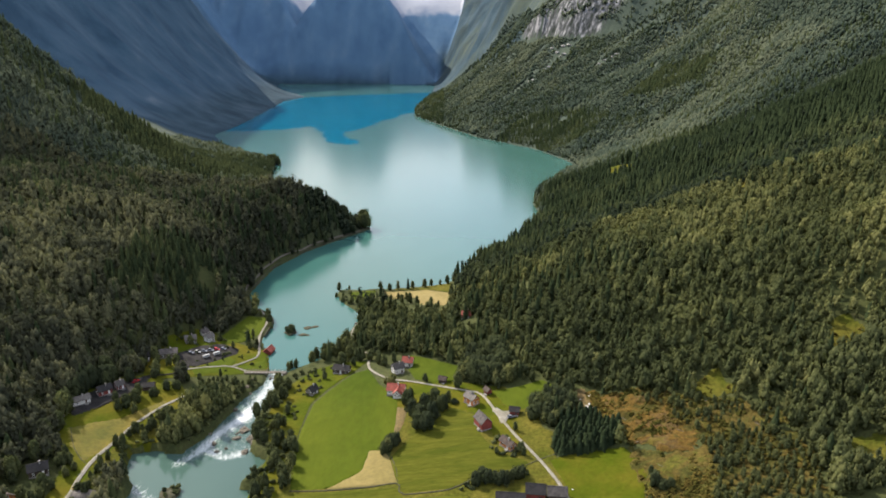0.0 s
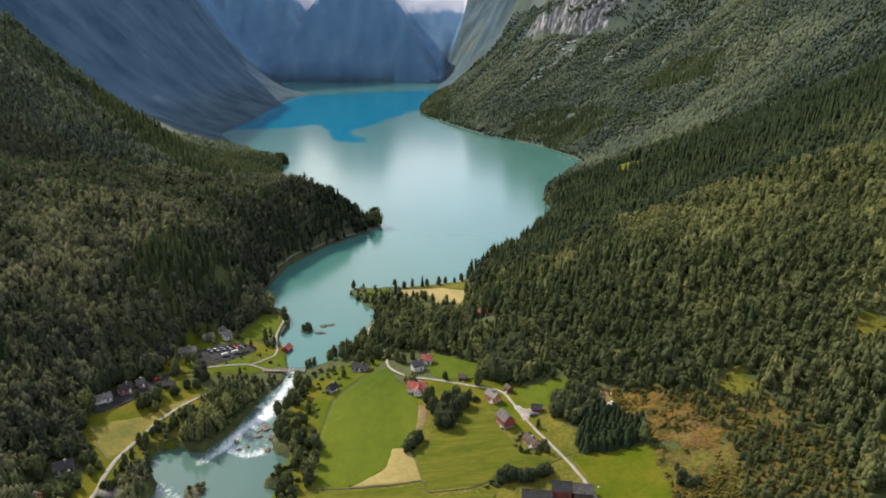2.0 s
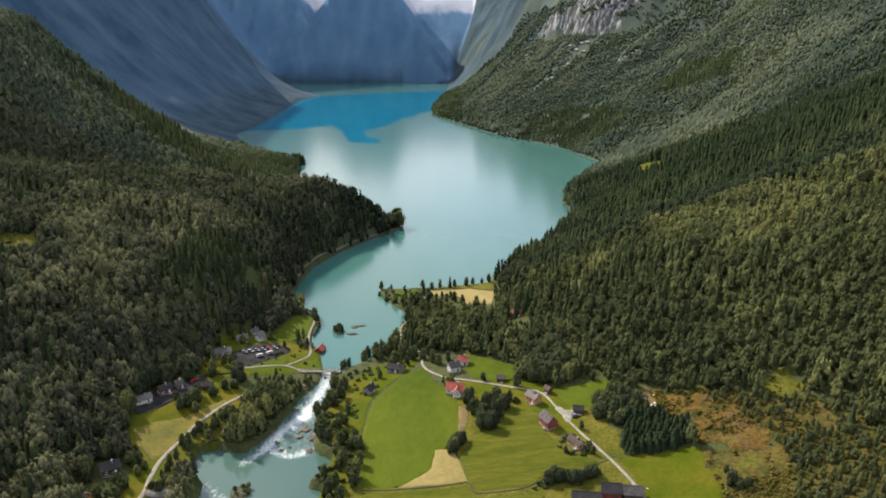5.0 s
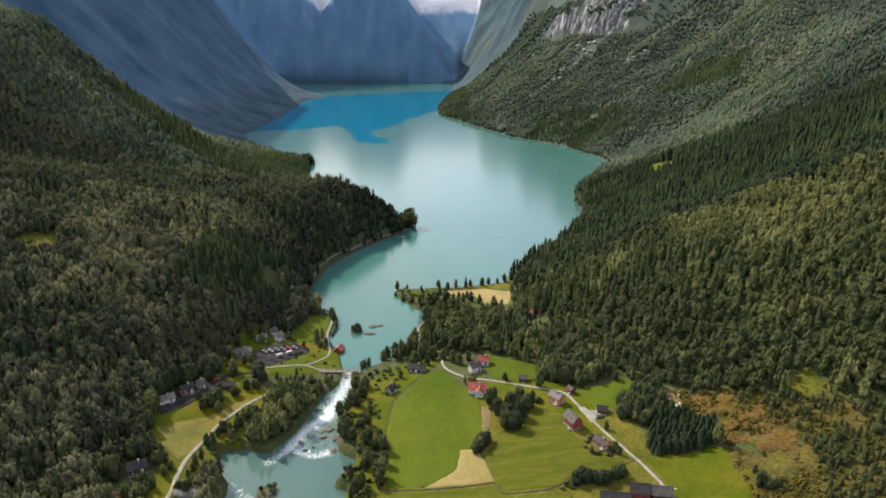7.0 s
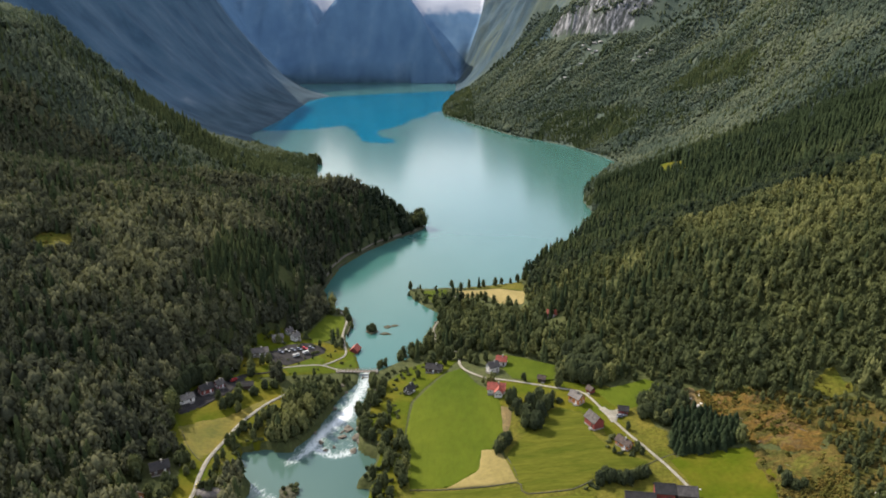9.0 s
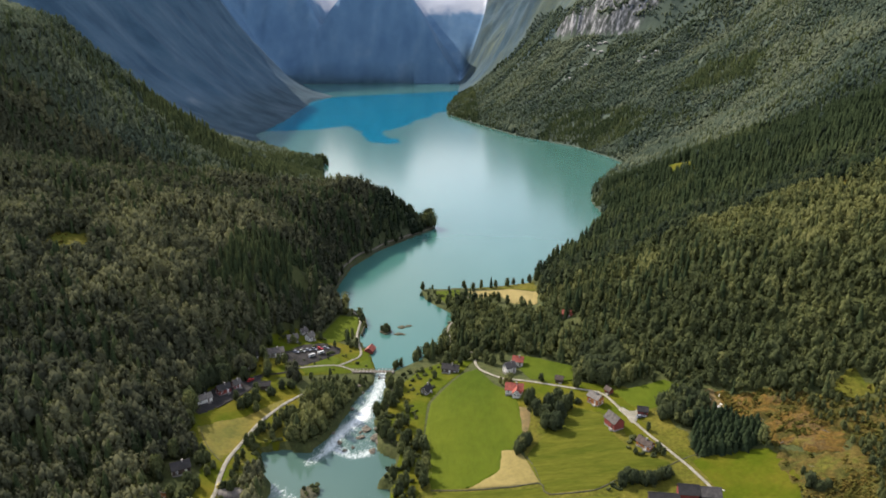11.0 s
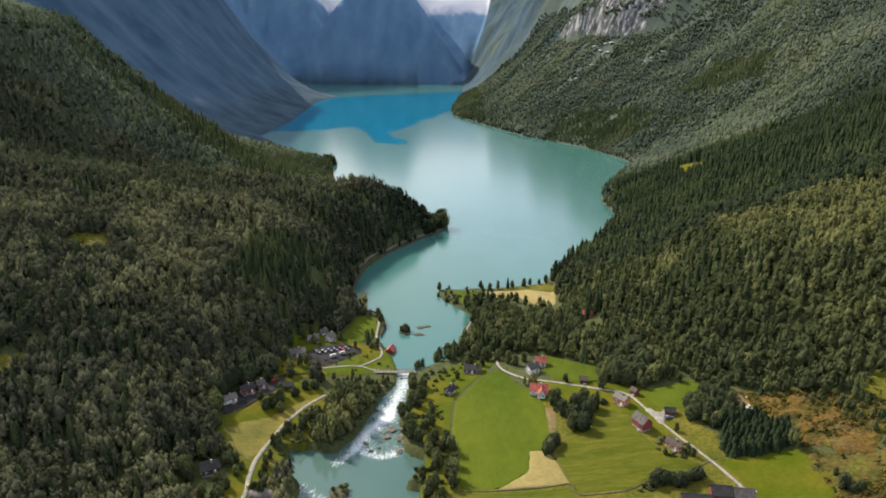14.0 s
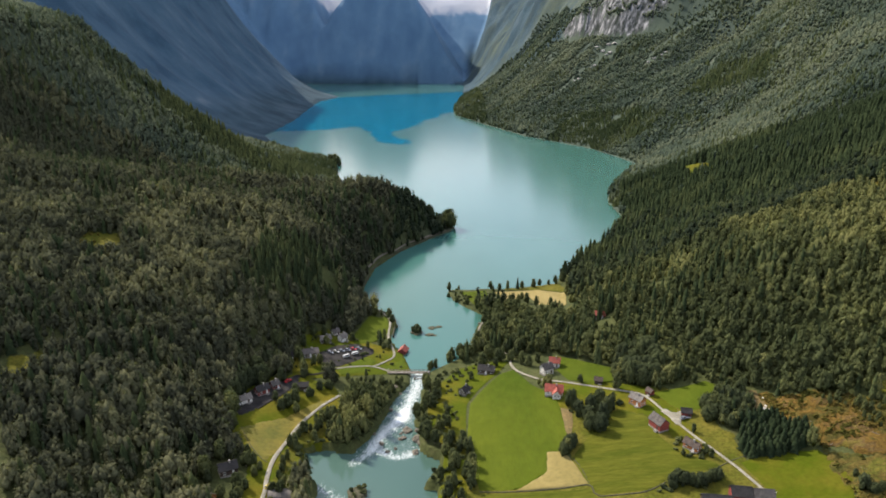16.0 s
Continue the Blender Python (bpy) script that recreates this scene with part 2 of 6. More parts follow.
def foliage(name, stops, glow=0.35):
    """Leaves: tone by each plant's own tint, a little by each clump, and light through them."""
    m = bpy.data.materials.new(name)
    m.use_nodes = True
    n, l = m.node_tree.nodes, m.node_tree.links
    n.remove(n["Principled BSDF"])
    tint, geo, info = n.new("ShaderNodeAttribute"), n.new("ShaderNodeNewGeometry"), n.new("ShaderNodeObjectInfo")
    tint.attribute_name = "tint"
    add, add2 = n.new("ShaderNodeMath"), n.new("ShaderNodeMath")
    add.operation, add2.operation = "MULTIPLY_ADD", "MULTIPLY_ADD"
    l.new(geo.outputs["Random Per Island"], add.inputs[0])
    add.inputs[1].default_value = 0.14
    l.new(tint.outputs["Fac"], add.inputs[2])
    l.new(info.outputs["Random"], add2.inputs[0])
    add2.inputs[1].default_value = 0.25
    l.new(add.outputs[0], add2.inputs[2])
    r = ramp_of(n, stops)
    l.new(add2.outputs[0], r.inputs["Fac"])
    speck = noise_of(n, l, geo.outputs["Position"], 0.9, 3.0)
    r2 = ramp_of(n, [(0.3, (0.72, 0.72, 0.72)), (0.7, (1.25, 1.25, 1.2))])
    l.new(speck.outputs["Fac"], r2.inputs["Fac"])
    colour = mixed(n, l, "MULTIPLY", 1.0, r.outputs[0], r2.outputs[0])
    d, t, mix = n.new("ShaderNodeBsdfDiffuse"), n.new("ShaderNodeBsdfTranslucent"), n.new("ShaderNodeMixShader")
    l.new(colour, d.inputs["Color"])
    l.new(mixed(n, l, "MULTIPLY", 1.0, colour, (1.10, 1.2, 0.7)), t.inputs["Color"])
    mix.inputs[0].default_value = glow
    l.new(d.outputs[0], mix.inputs[1])
    l.new(t.outputs[0], mix.inputs[2])
    l.new(mix.outputs[0], n["Material Output"].inputs["Surface"])
    return m


def ground_material():
    m = bpy.data.materials.new("ground_cover")
    m.use_nodes = True
    n, l = m.node_tree.nodes, m.node_tree.links
    p = n["Principled BSDF"]
    geo = n.new("ShaderNodeNewGeometry")
    pos, nor = n.new("ShaderNodeSeparateXYZ"), n.new("ShaderNodeSeparateXYZ")
    l.new(geo.outputs["Position"], pos.inputs[0])
    l.new(geo.outputs["Normal"], nor.inputs[0])
    broad, mid, fine = (noise_of(n, l, geo.outputs["Position"], s, 6.0) for s in (0.012, 0.09, 0.7))
    cover = ramp_of(n, [(0.30, (0.026, 0.034, 0.012)), (0.48, (0.046, 0.054, 0.018)), (0.60, (0.052, 0.058, 0.020)), (0.74, (0.066, 0.064, 0.026))])
    l.new(mid.outputs["Fac"], cover.inputs["Fac"])
    # cover of the distant ground, with haze put into its grey-blue tone
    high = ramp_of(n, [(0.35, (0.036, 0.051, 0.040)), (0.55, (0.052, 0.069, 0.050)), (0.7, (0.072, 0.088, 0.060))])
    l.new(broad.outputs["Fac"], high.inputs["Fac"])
    # rock tones: the blue of distant haze is put into both ramps
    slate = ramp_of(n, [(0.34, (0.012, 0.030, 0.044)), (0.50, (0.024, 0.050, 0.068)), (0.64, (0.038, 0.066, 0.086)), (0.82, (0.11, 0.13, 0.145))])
    hazed_rock = ramp_of(n, [(0.30, (0.092, 0.180, 0.300)), (0.55, (0.115, 0.215, 0.335)), (0.72, (0.150, 0.245, 0.350)), (0.86, (0.27, 0.31, 0.37))])
    steep_map = n.new("ShaderNodeMapping")
    steep_map.inputs["Scale"].default_value = (1.0, 1.0, 0.22)
    l.new(geo.outputs["Position"], steep_map.inputs["Vector"])
    seams = noise_of(n, l, steep_map.outputs[0], 0.012, 8.0, 0.58)
    l.new(seams.outputs["Fac"], slate.inputs["Fac"])
    l.new(seams.outputs["Fac"], hazed_rock.inputs["Fac"])
    is_hazed = n.new("ShaderNodeAttribute")
    is_hazed.attribute_name = "haze_tone"
    rock = mixed(n, l, "MIX", is_hazed.outputs["Fac"], slate.outputs[0], hazed_rock.outputs[0])
    crack_map = n.new("ShaderNodeMapping")
    crack_map.inputs["Scale"].default_value = (1.0, 1.0, 0.16)
    l.new(geo.outputs["Position"], crack_map.inputs["Vector"])
    cracks = noise_of(n, l, crack_map.outputs[0], 0.075, 6.0, 0.7)
    granite = ramp_of(n, [(0.42, (0.020, 0.026, 0.022)), (0.52, (0.082, 0.086, 0.092)), (0.64, (0.29, 0.29, 0.295))])
    l.new(cracks.outputs["Fac"], granite.inputs["Fac"])
    is_rock, is_cliff = n.new("ShaderNodeAttribute"), n.new("ShaderNodeAttribute")
    is_rock.attribute_name, is_cliff.attribute_name = "rock", "cliff"

    def fraction(value, low, top, wander=None, amount=0.0):
        r = n.new("ShaderNodeMapRange")
        r.interpolation_type = "SMOOTHSTEP"
        r.inputs["From Min"].default_value, r.inputs["From Max"].default_value = low, top
        if wander:
            a = n.new("ShaderNodeMath")
            a.operation = "MULTIPLY_ADD"
            l.new(wander, a.inputs[0])
            a.inputs[1].default_value = amount
            l.new(value, a.inputs[2])
            value = a.outputs[0]
        l.new(value, r.inputs["Value"])
        return r.outputs[0]

    # the haze-toned cover takes over with distance up the valley
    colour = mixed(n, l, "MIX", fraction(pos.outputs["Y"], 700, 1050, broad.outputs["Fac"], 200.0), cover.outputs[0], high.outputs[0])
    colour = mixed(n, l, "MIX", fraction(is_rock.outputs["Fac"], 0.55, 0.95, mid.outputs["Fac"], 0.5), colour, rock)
    colour = mixed(n, l, "MIX", fraction(is_cliff.outputs["Fac"], 0.50, 0.80, mid.outputs["Fac"], 0.3), colour, granite.outputs[0])
    level = n.new("ShaderNodeMath")
    level.operation = "MULTIPLY_ADD"
    l.new(pos.outputs["Y"], level.inputs[0])
    level.inputs[1].default_value = 0.35
    l.new(pos.outputs["Z"], level.inputs[2])
    snowy = fraction(level.outputs[0], 2150, 2230, seams.outputs["Fac"], 170.0)
    colour = mixed(n, l, "MIX", snowy, colour, (0.37, 0.39, 0.43))
    speck = ramp_of(n, [(0.3, (0.7, 0.7, 0.7)), (0.7, (1.25, 1.25, 1.25))])
    l.new(fine.outputs["Fac"], speck.inputs["Fac"])
    l.new(mixed(n, l, "MULTIPLY", 1.0, colour, speck.outputs[0]), p.inputs["Base Color"])
    p.inputs["Roughness"].default_value, p.inputs["Specular IOR Level"].default_value = 0.95, 0.1
    b = n.new("ShaderNodeBump")
    b.inputs["Strength"].default_value, b.inputs["Distance"].default_value = 0.35, 4.0
    l.new(mid.outputs["Fac"], b.inputs["Height"])
    l.new(b.outputs[0], p.inputs["Normal"])
    return m


def water_material(name, body, rough, ripple, foam=False):
    m = bpy.data.materials.new(name)
    m.use_nodes = True
    n, l = m.node_tree.nodes, m.node_tree.links
    p = n["Principled BSDF"]
    geo, mp = n.new("ShaderNodeNewGeometry"), n.new("ShaderNodeMapping")
    mp.inputs["Scale"].default_value = (1.0, 0.45, 1.0)
    l.new(geo.outputs["Position"], mp.inputs["Vector"])
    drift, ripples = noise_of(n, l, mp.outputs[0], 0.006, 3.0), noise_of(n, l, mp.outputs[0], 0.5, 4.0)
    tone = ramp_of(n, [(0.35, body[0]), (0.65, body[1])])
    l.new(drift.outputs["Fac"], tone.inputs["Fac"])
    colour = tone.outputs[0]
    p.inputs["IOR"].default_value = 1.33
    b = n.new("ShaderNodeBump")
    b.inputs["Strength"].default_value, b.inputs["Distance"].default_value = 1.0, ripple
    l.new(ripples.outputs["Fac"], b.inputs["Height"])
    l.new(b.outputs[0], p.inputs["Normal"])
    if foam:
        at = n.new("ShaderNodeAttribute")
        at.attribute_name = "foam"
        turn, mp2 = n.new("ShaderNodeMapping"), n.new("ShaderNodeMapping")
        turn.inputs["Rotation"].default_value, mp2.inputs["Scale"].default_value = (0, 0, radians(18)), (1.0, 0.3, 1.0)
        l.new(geo.outputs["Position"], turn.inputs["Vector"])
        l.new(turn.outputs[0], mp2.inputs["Vector"])
        streak = noise_of(n, l, mp2.outputs[0], 1.7, 8.0, 0.78)
        a = n.new("ShaderNodeMath")
        a.operation = "MULTIPLY_ADD"
        l.new(streak.outputs["Fac"], a.inputs[0])
        a.inputs[1].default_value = 1.9
        l.new(at.outputs["Fac"], a.inputs[2])
        white = ramp_of(n, [(0.0, (0, 0, 0)), (1.0, (1, 1, 1))])
        lift = n.new("ShaderNodeMapRange")
        lift.inputs["From Min"].default_value, lift.inputs["From Max"].default_value = 0.98, 1.60
        l.new(a.outputs[0], lift.inputs["Value"])
        l.new(lift.outputs[0], white.inputs["Fac"])
        colour = mixed(n, l, "MIX", white.outputs[0], colour, (0.72, 0.76, 0.76))
        rr = n.new("ShaderNodeMapRange")
        rr.inputs["To Min"].default_value, rr.inputs["To Max"].default_value = rough, 0.85
        l.new(white.outputs[0], rr.inputs["Value"])
        l.new(rr.outputs[0], p.inputs["Roughness"])
    else:
        # far reach of the lake: dark blue reflection painted in, gloss nearly off
        blue_reach = n.new("ShaderNodeAttribute")
        blue_reach.attribute_name = "blue_reach"
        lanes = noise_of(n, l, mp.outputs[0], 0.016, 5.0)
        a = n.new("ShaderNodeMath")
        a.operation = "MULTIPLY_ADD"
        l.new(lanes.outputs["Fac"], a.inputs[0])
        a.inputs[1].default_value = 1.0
        l.new(blue_reach.outputs["Fac"], a.inputs[2])
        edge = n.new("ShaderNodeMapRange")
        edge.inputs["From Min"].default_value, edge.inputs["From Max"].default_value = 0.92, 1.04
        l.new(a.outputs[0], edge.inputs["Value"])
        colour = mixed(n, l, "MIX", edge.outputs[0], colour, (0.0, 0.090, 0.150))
        rr, ss = n.new("ShaderNodeMapRange"), n.new("ShaderNodeMapRange")
        rr.inputs["To Min"].default_value, rr.inputs["To Max"].default_value = rough, 0.10
        ss.inputs["To Min"].default_value, ss.inputs["To Max"].default_value = 0.38, 0.03
        l.new(edge.outputs[0], rr.inputs["Value"])
        l.new(edge.outputs[0], ss.inputs["Value"])
        l.new(rr.outputs[0], p.inputs["Roughness"])
        l.new(ss.outputs[0], p.inputs["Specular IOR Level"])
    l.new(colour, p.inputs["Base Color"])
    return m


GROUND = ground_material()
LAKE_WATER = water_material("lake_water", ((0.031, 0.098, 0.083), (0.042, 0.114, 0.098)), 0.15, 0.004)
RIVER_WATER = water_material("river_water", ((0.034, 0.074, 0.060), (0.055, 0.098, 0.080)), 0.08, 0.03, foam=True)
GRASS = surface("mown_grass", (0.037, 0.057, 0.004), (0.067, 0.084, 0.007), 0.022, 14, 0.95, stretch=(1, 0.5, 1), grain=0.10, spec=0.05)
GRASS_WORN = surface("worn_meadow", (0.048, 0.064, 0.003), (0.100, 0.084, 0.009), 0.035, 12, 0.95, span=(0.42, 0.70), grain=0.12, spec=0.05)
GRASS_ROUGH = surface("rough_grass", (0.052, 0.060, 0.007), (0.105, 0.092, 0.016), 0.07, 9, 0.95, spec=0.05)
GRASS_STRIPED = surface("cut_meadow", (0.044, 0.055, 0.005), (0.074, 0.076, 0.009), 0.13, 4, 0.95, stretch=(0.35, 1.6, 1), grain=0.12, spec=0.05)
HAY = surface("dry_hay", (0.150, 0.120, 0.034), (0.212, 0.166, 0.056), 0.05, 10, 0.95, grain=0.15)
SCRUB = patchwork("cleared_scrub", [(0.34, (0.034, 0.036, 0.008)), (0.44, (0.062, 0.052, 0.014)), (0.50, (0.112, 0.068, 0.015)), (0.57, (0.088, 0.058, 0.024)), (0.66, (0.110, 0.092, 0.018))], 0.06)
SCRUB_OLIVE = patchwork("olive_scrub", [(0.34, (0.030, 0.036, 0.008)), (0.45, (0.060, 0.058, 0.014)), (0.53, (0.090, 0.066, 0.018)), (0.60, (0.075, 0.078, 0.014)), (0.68, (0.125, 0.096, 0.020))], 0.05)
MEADOW = surface("yellow_meadow", (0.074, 0.074, 0.006), (0.140, 0.108, 0.013), 0.05, 9, 0.95, grain=0.2)
EARTH = surface("bare_earth", (0.085, 0.068, 0.022), (0.135, 0.092, 0.034), 0.12, 8, 0.95)
GRAVEL = surface("gravel", (0.155, 0.145, 0.11), (0.235, 0.22, 0.175), 0.25, 9, 0.9)
ASPHALT = surface("asphalt", (0.016, 0.015, 0.015), (0.034, 0.032, 0.030), 0.2, 9, 0.92, spec=0.08)
STONE = surface("shore_stone", (0.060, 0.052, 0.040), (0.16, 0.14, 0.105), 0.5, 7, 0.9, bump=0.6)
CONCRETE = surface("pale_concrete", (0.17, 0.16, 0.145), (0.26, 0.245, 0.22), 0.4, 9, 0.8)
BARK = surface("bark", (0.06, 0.045, 0.032), (0.20, 0.18, 0.15), 1.2, 6, 0.95)
SPRUCE = foliage("spruce_needles", [(0.0, (0.018, 0.028, 0.015)), (0.5, (0.031, 0.043, 0.020)), (1.0, (0.054, 0.066, 0.028))], 0.2)
BIRCH = foliage("birch_leaves", [(0.0, (0.034, 0.043, 0.024)), (0.3, (0.058, 0.069, 0.032)), (0.65, (0.094, 0.104, 0.043)), (1.0, (0.148, 0.150, 0.060))], 0.34)
# darker birch copy for the middle slopes, cloud shade in its colour
SHADED_BIRCH = foliage("shaded_birch_leaves", [(0.0, (0.022, 0.031, 0.021)), (0.3, (0.032, 0.043, 0.026)), (0.65, (0.050, 0.062, 0.032)), (1.0, (0.084, 0.094, 0.043))], 0.32)
# greyer copy of the birch leaves: the western side's shade in colour
GREYED_BIRCH = foliage("greyed_birch_leaves", [(0.0, (0.038, 0.042, 0.029)), (0.3, (0.060, 0.064, 0.040)), (0.65, (0.090, 0.093, 0.054)), (1.0, (0.138, 0.136, 0.072))], 0.30)
# birch leaves of the far woods, distant haze mixed into their colour
HAZED_BIRCH = foliage("hazed_birch_leaves", [(0.0, (0.030, 0.044, 0.036)), (0.35, (0.051, 0.070, 0.053)), (0.7, (0.076, 0.096, 0.068)), (1.0, (0.108, 0.125, 0.082))], 0.30)


# ---- mesh helpers ----
def mesh_of(name, verts, faces, material=None, attributes=()):
    """A mesh from arrays: vertices (n, 3), faces (m, 3 or 4)."""
    verts, faces = np.asarray(verts, np.float32), np.asarray(faces, np.int32)
    me = bpy.data.meshes.new(name)
    me.vertices.add(len(verts))
    me.vertices.foreach_set("co", verts.ravel())
    me.loops.add(faces.size)
    me.loops.foreach_set("vertex_index", faces.ravel())
    me.polygons.add(len(faces))
    me.polygons.foreach_set("loop_start", np.arange(len(faces), dtype=np.int32) * faces.shape[1])
    for key, values in attributes:
        at = me.attributes.new(key, "FLOAT", "POINT")
        at.data.foreach_set("value", np.asarray(values, np.float32))
    if material:
        me.materials.append(material)
    me.update(calc_edges=True)
    return me


def shade_smooth(me):
    me.polygons.foreach_set("use_smooth", np.ones(len(me.polygons), bool))


def grid_faces(rows, cols):
    a = (np.arange(rows - 1)[:, None] * cols + np.arange(cols - 1)[None, :]).ravel()
    return np.stack([a, a + 1, a + cols + 1, a + cols], 1)


def part(name, bm, material, parent, label="", at=None):
    """Links a bmesh as one mesh object under a thing or part."""
    me = bpy.data.meshes.new(name)
    bm.to_mesh(me)
    bm.free()
    me.materials.append(material)
    ob = new(name, me)
    ob.parent = parent
    if at is not None:
        ob.matrix_basis = at
    return tagged(ob, label)


def glide(points, step=3.0):
    """A smooth line through points, about one point every step metres."""
    p = [Vector(q) for q in points]
    p = [2 * p[0] - p[1], *p, 2 * p[-1] - p[-2]]
    line = []
    for a, b, c, d in zip(p, p[1:], p[2:], p[3:]):
        count = max(1, int((c - b).length / step))
        for k in range(count):
            t = k / count
            line.append(0.5 * (2 * b + (c - a) * t + (2 * a - 5 * b + 4 * c - d) * t ** 2 + (3 * b - a - 3 * c + d) * t ** 3))
    return np.array([*line, p[-2]], float)


# ---- the ground, the lake and the river ----
rows_y = np.concatenate([np.arange(-700, 200, 45.0), np.arange(200, 480, 2.2), np.arange(480, 800, 3.2), 800 * 1.0075 ** np.arange(0, 243)])
rows_y = np.append(rows_y[rows_y < 4960], 4970.0)
cols_u = np.linspace(-1, 1, 470)
gx = -42 + cols_u[None, :] * (0.74 * np.maximum(rows_y, 0)[:, None] + 150 + 0.9 * np.maximum(-rows_y, 0)[:, None])
gy = np.repeat(rows_y[:, None], len(cols_u), 1)
gz = ground_height(gx, gy)
grade = np.hypot(ground_height(gx + 4, gy) - gz, ground_height(gx, gy + 4) - gz) / 4
# far mountains stand as bare rock, whose blue carries the haze
rocky = np.maximum(smooth((gy - 1350) / 250) * (gx < -330), np.maximum(smooth((gy - 4040) / 40) * (1 - (0.55 - 0.8 * fbm(gx, gy, 120, 4, 59)) * smooth((gx + 60) / 60) * (1 - smooth((gy - 4450) / 200))), (0.46 + 0.7 * fbm(gx, gy, 90, 4, 57)) * smooth((gy - 2100) / 300) * (gx > -100)))
rocky = np.maximum(rocky, smooth((gy - 2950) / 250) * (gx > -100) * (0.57 + 0.8 * fbm(gx, gy, 110, 4, 58)))
# how much haze is painted into the rock, most at the lake's head
haze_tone = np.maximum((0.15 + 0.29 * smooth((gy - 3900) / 100)) * (gx < -200) * smooth((gz - 25) / 70), smooth((gy - 4085) / 40) * 0.70 * (1 - smooth((gx + 60) / 60) * (1 - smooth((gy - 4450) / 200))))
face = smooth((grade - 0.8) / 0.4) * smooth((gz - 225) / 20) * smooth((250 - np.abs(gy - 2110)) / 90) * (gx > 200)
terrain = mesh_of("ground", np.stack([gx, gy, gz], -1).reshape(-1, 3), grid_faces(len(rows_y), len(cols_u)), GROUND, [("rock", rocky.ravel()), ("cliff", face.ravel()), ("haze_tone", haze_tone.ravel())])
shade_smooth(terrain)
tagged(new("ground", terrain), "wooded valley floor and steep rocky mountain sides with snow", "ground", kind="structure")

lx, ly = np.linspace(-980, 270, 84), np.concatenate([np.linspace(415, 900, 40), np.linspace(915, 4160, 160)])
lgx, lgy = np.meshgrid(lx, ly)
# outline of the reach whose dark blue reflection is painted
BLUE_REACH = [(-700, 1660), (-412, 1800), (-340, 1880), (-261, 1560), (-183, 1504), (-256, 1740), (-185, 1960), (-130, 2250), (20, 2500), (20, 3420), (-400, 3120), (-560, 2980), (-760, 2700)]
blue_reach = np.clip(0.5 - signed(lgx, lgy, BLUE_REACH) / 90, 0, 1)
lake = new("water", mesh_of("water", np.stack([lgx, lgy, 0 * lgx], -1).reshape(-1, 3), grid_faces(len(ly), len(lx)), LAKE_WATER, [("blue_reach", blue_reach.ravel())]))
shade_smooth(lake.data)
tagged(lake, "calm turquoise glacial lake mirroring pale clouds", "lake", kind="structure")

ry = np.concatenate([np.linspace(-690, 270, 20), np.arange(271, 421, 0.8)])
rx = np.linspace(-200, -85, 110)
rgx, rgy = np.meshgrid(rx, ry)
fall = smooth((rgy - 318) / 12) * smooth((419 - rgy) / 4)


def current(line, wide):
    """How near a place lies to a line of fast water."""
    best = np.full(rgx.shape, 1e9)
    for px, py in glide(line, 1.5):
        best = np.minimum(best, (rgx - px) ** 2 + (0.6 * (rgy - py)) ** 2)
    return np.exp(-best / wide ** 2)


chute = current([(-107, 416), (-107, 404), (-109, 390), (-112, 374), (-114, 362)], 4.2)
spill = np.maximum(current([(-114, 362), (-118, 354), (-124, 344), (-127, 333), (-131, 322), (-137, 315)], 3.4), current([(-124, 326), (-115, 321), (-106, 324)], 2.6))
outlet = current([(-150, 294), (-146, 290), (-139, 285), (-134, 278)], 3.0)
foam = 0.36 * fall * chute + 0.44 * spill + 0.20 * fall + 0.36 * outlet - 0.26
rgz = river_level(rgy) + 1.3 * fall * fbm(rgx, rgy * 0.6, 4.0, 4, 71) + 0.5 * spill * fbm(rgx, rgy, 3.0, 3, 72)
river = new("water", mesh_of("river", np.stack([rgx, rgy, rgz], -1).reshape(-1, 3), grid_faces(len(ry), len(rx)), RIVER_WATER, [("foam", foam.ravel())]))
shade_smooth(river.data)
tagged(river, "fast river with white rapids running into a green pool", "river", kind="structure")


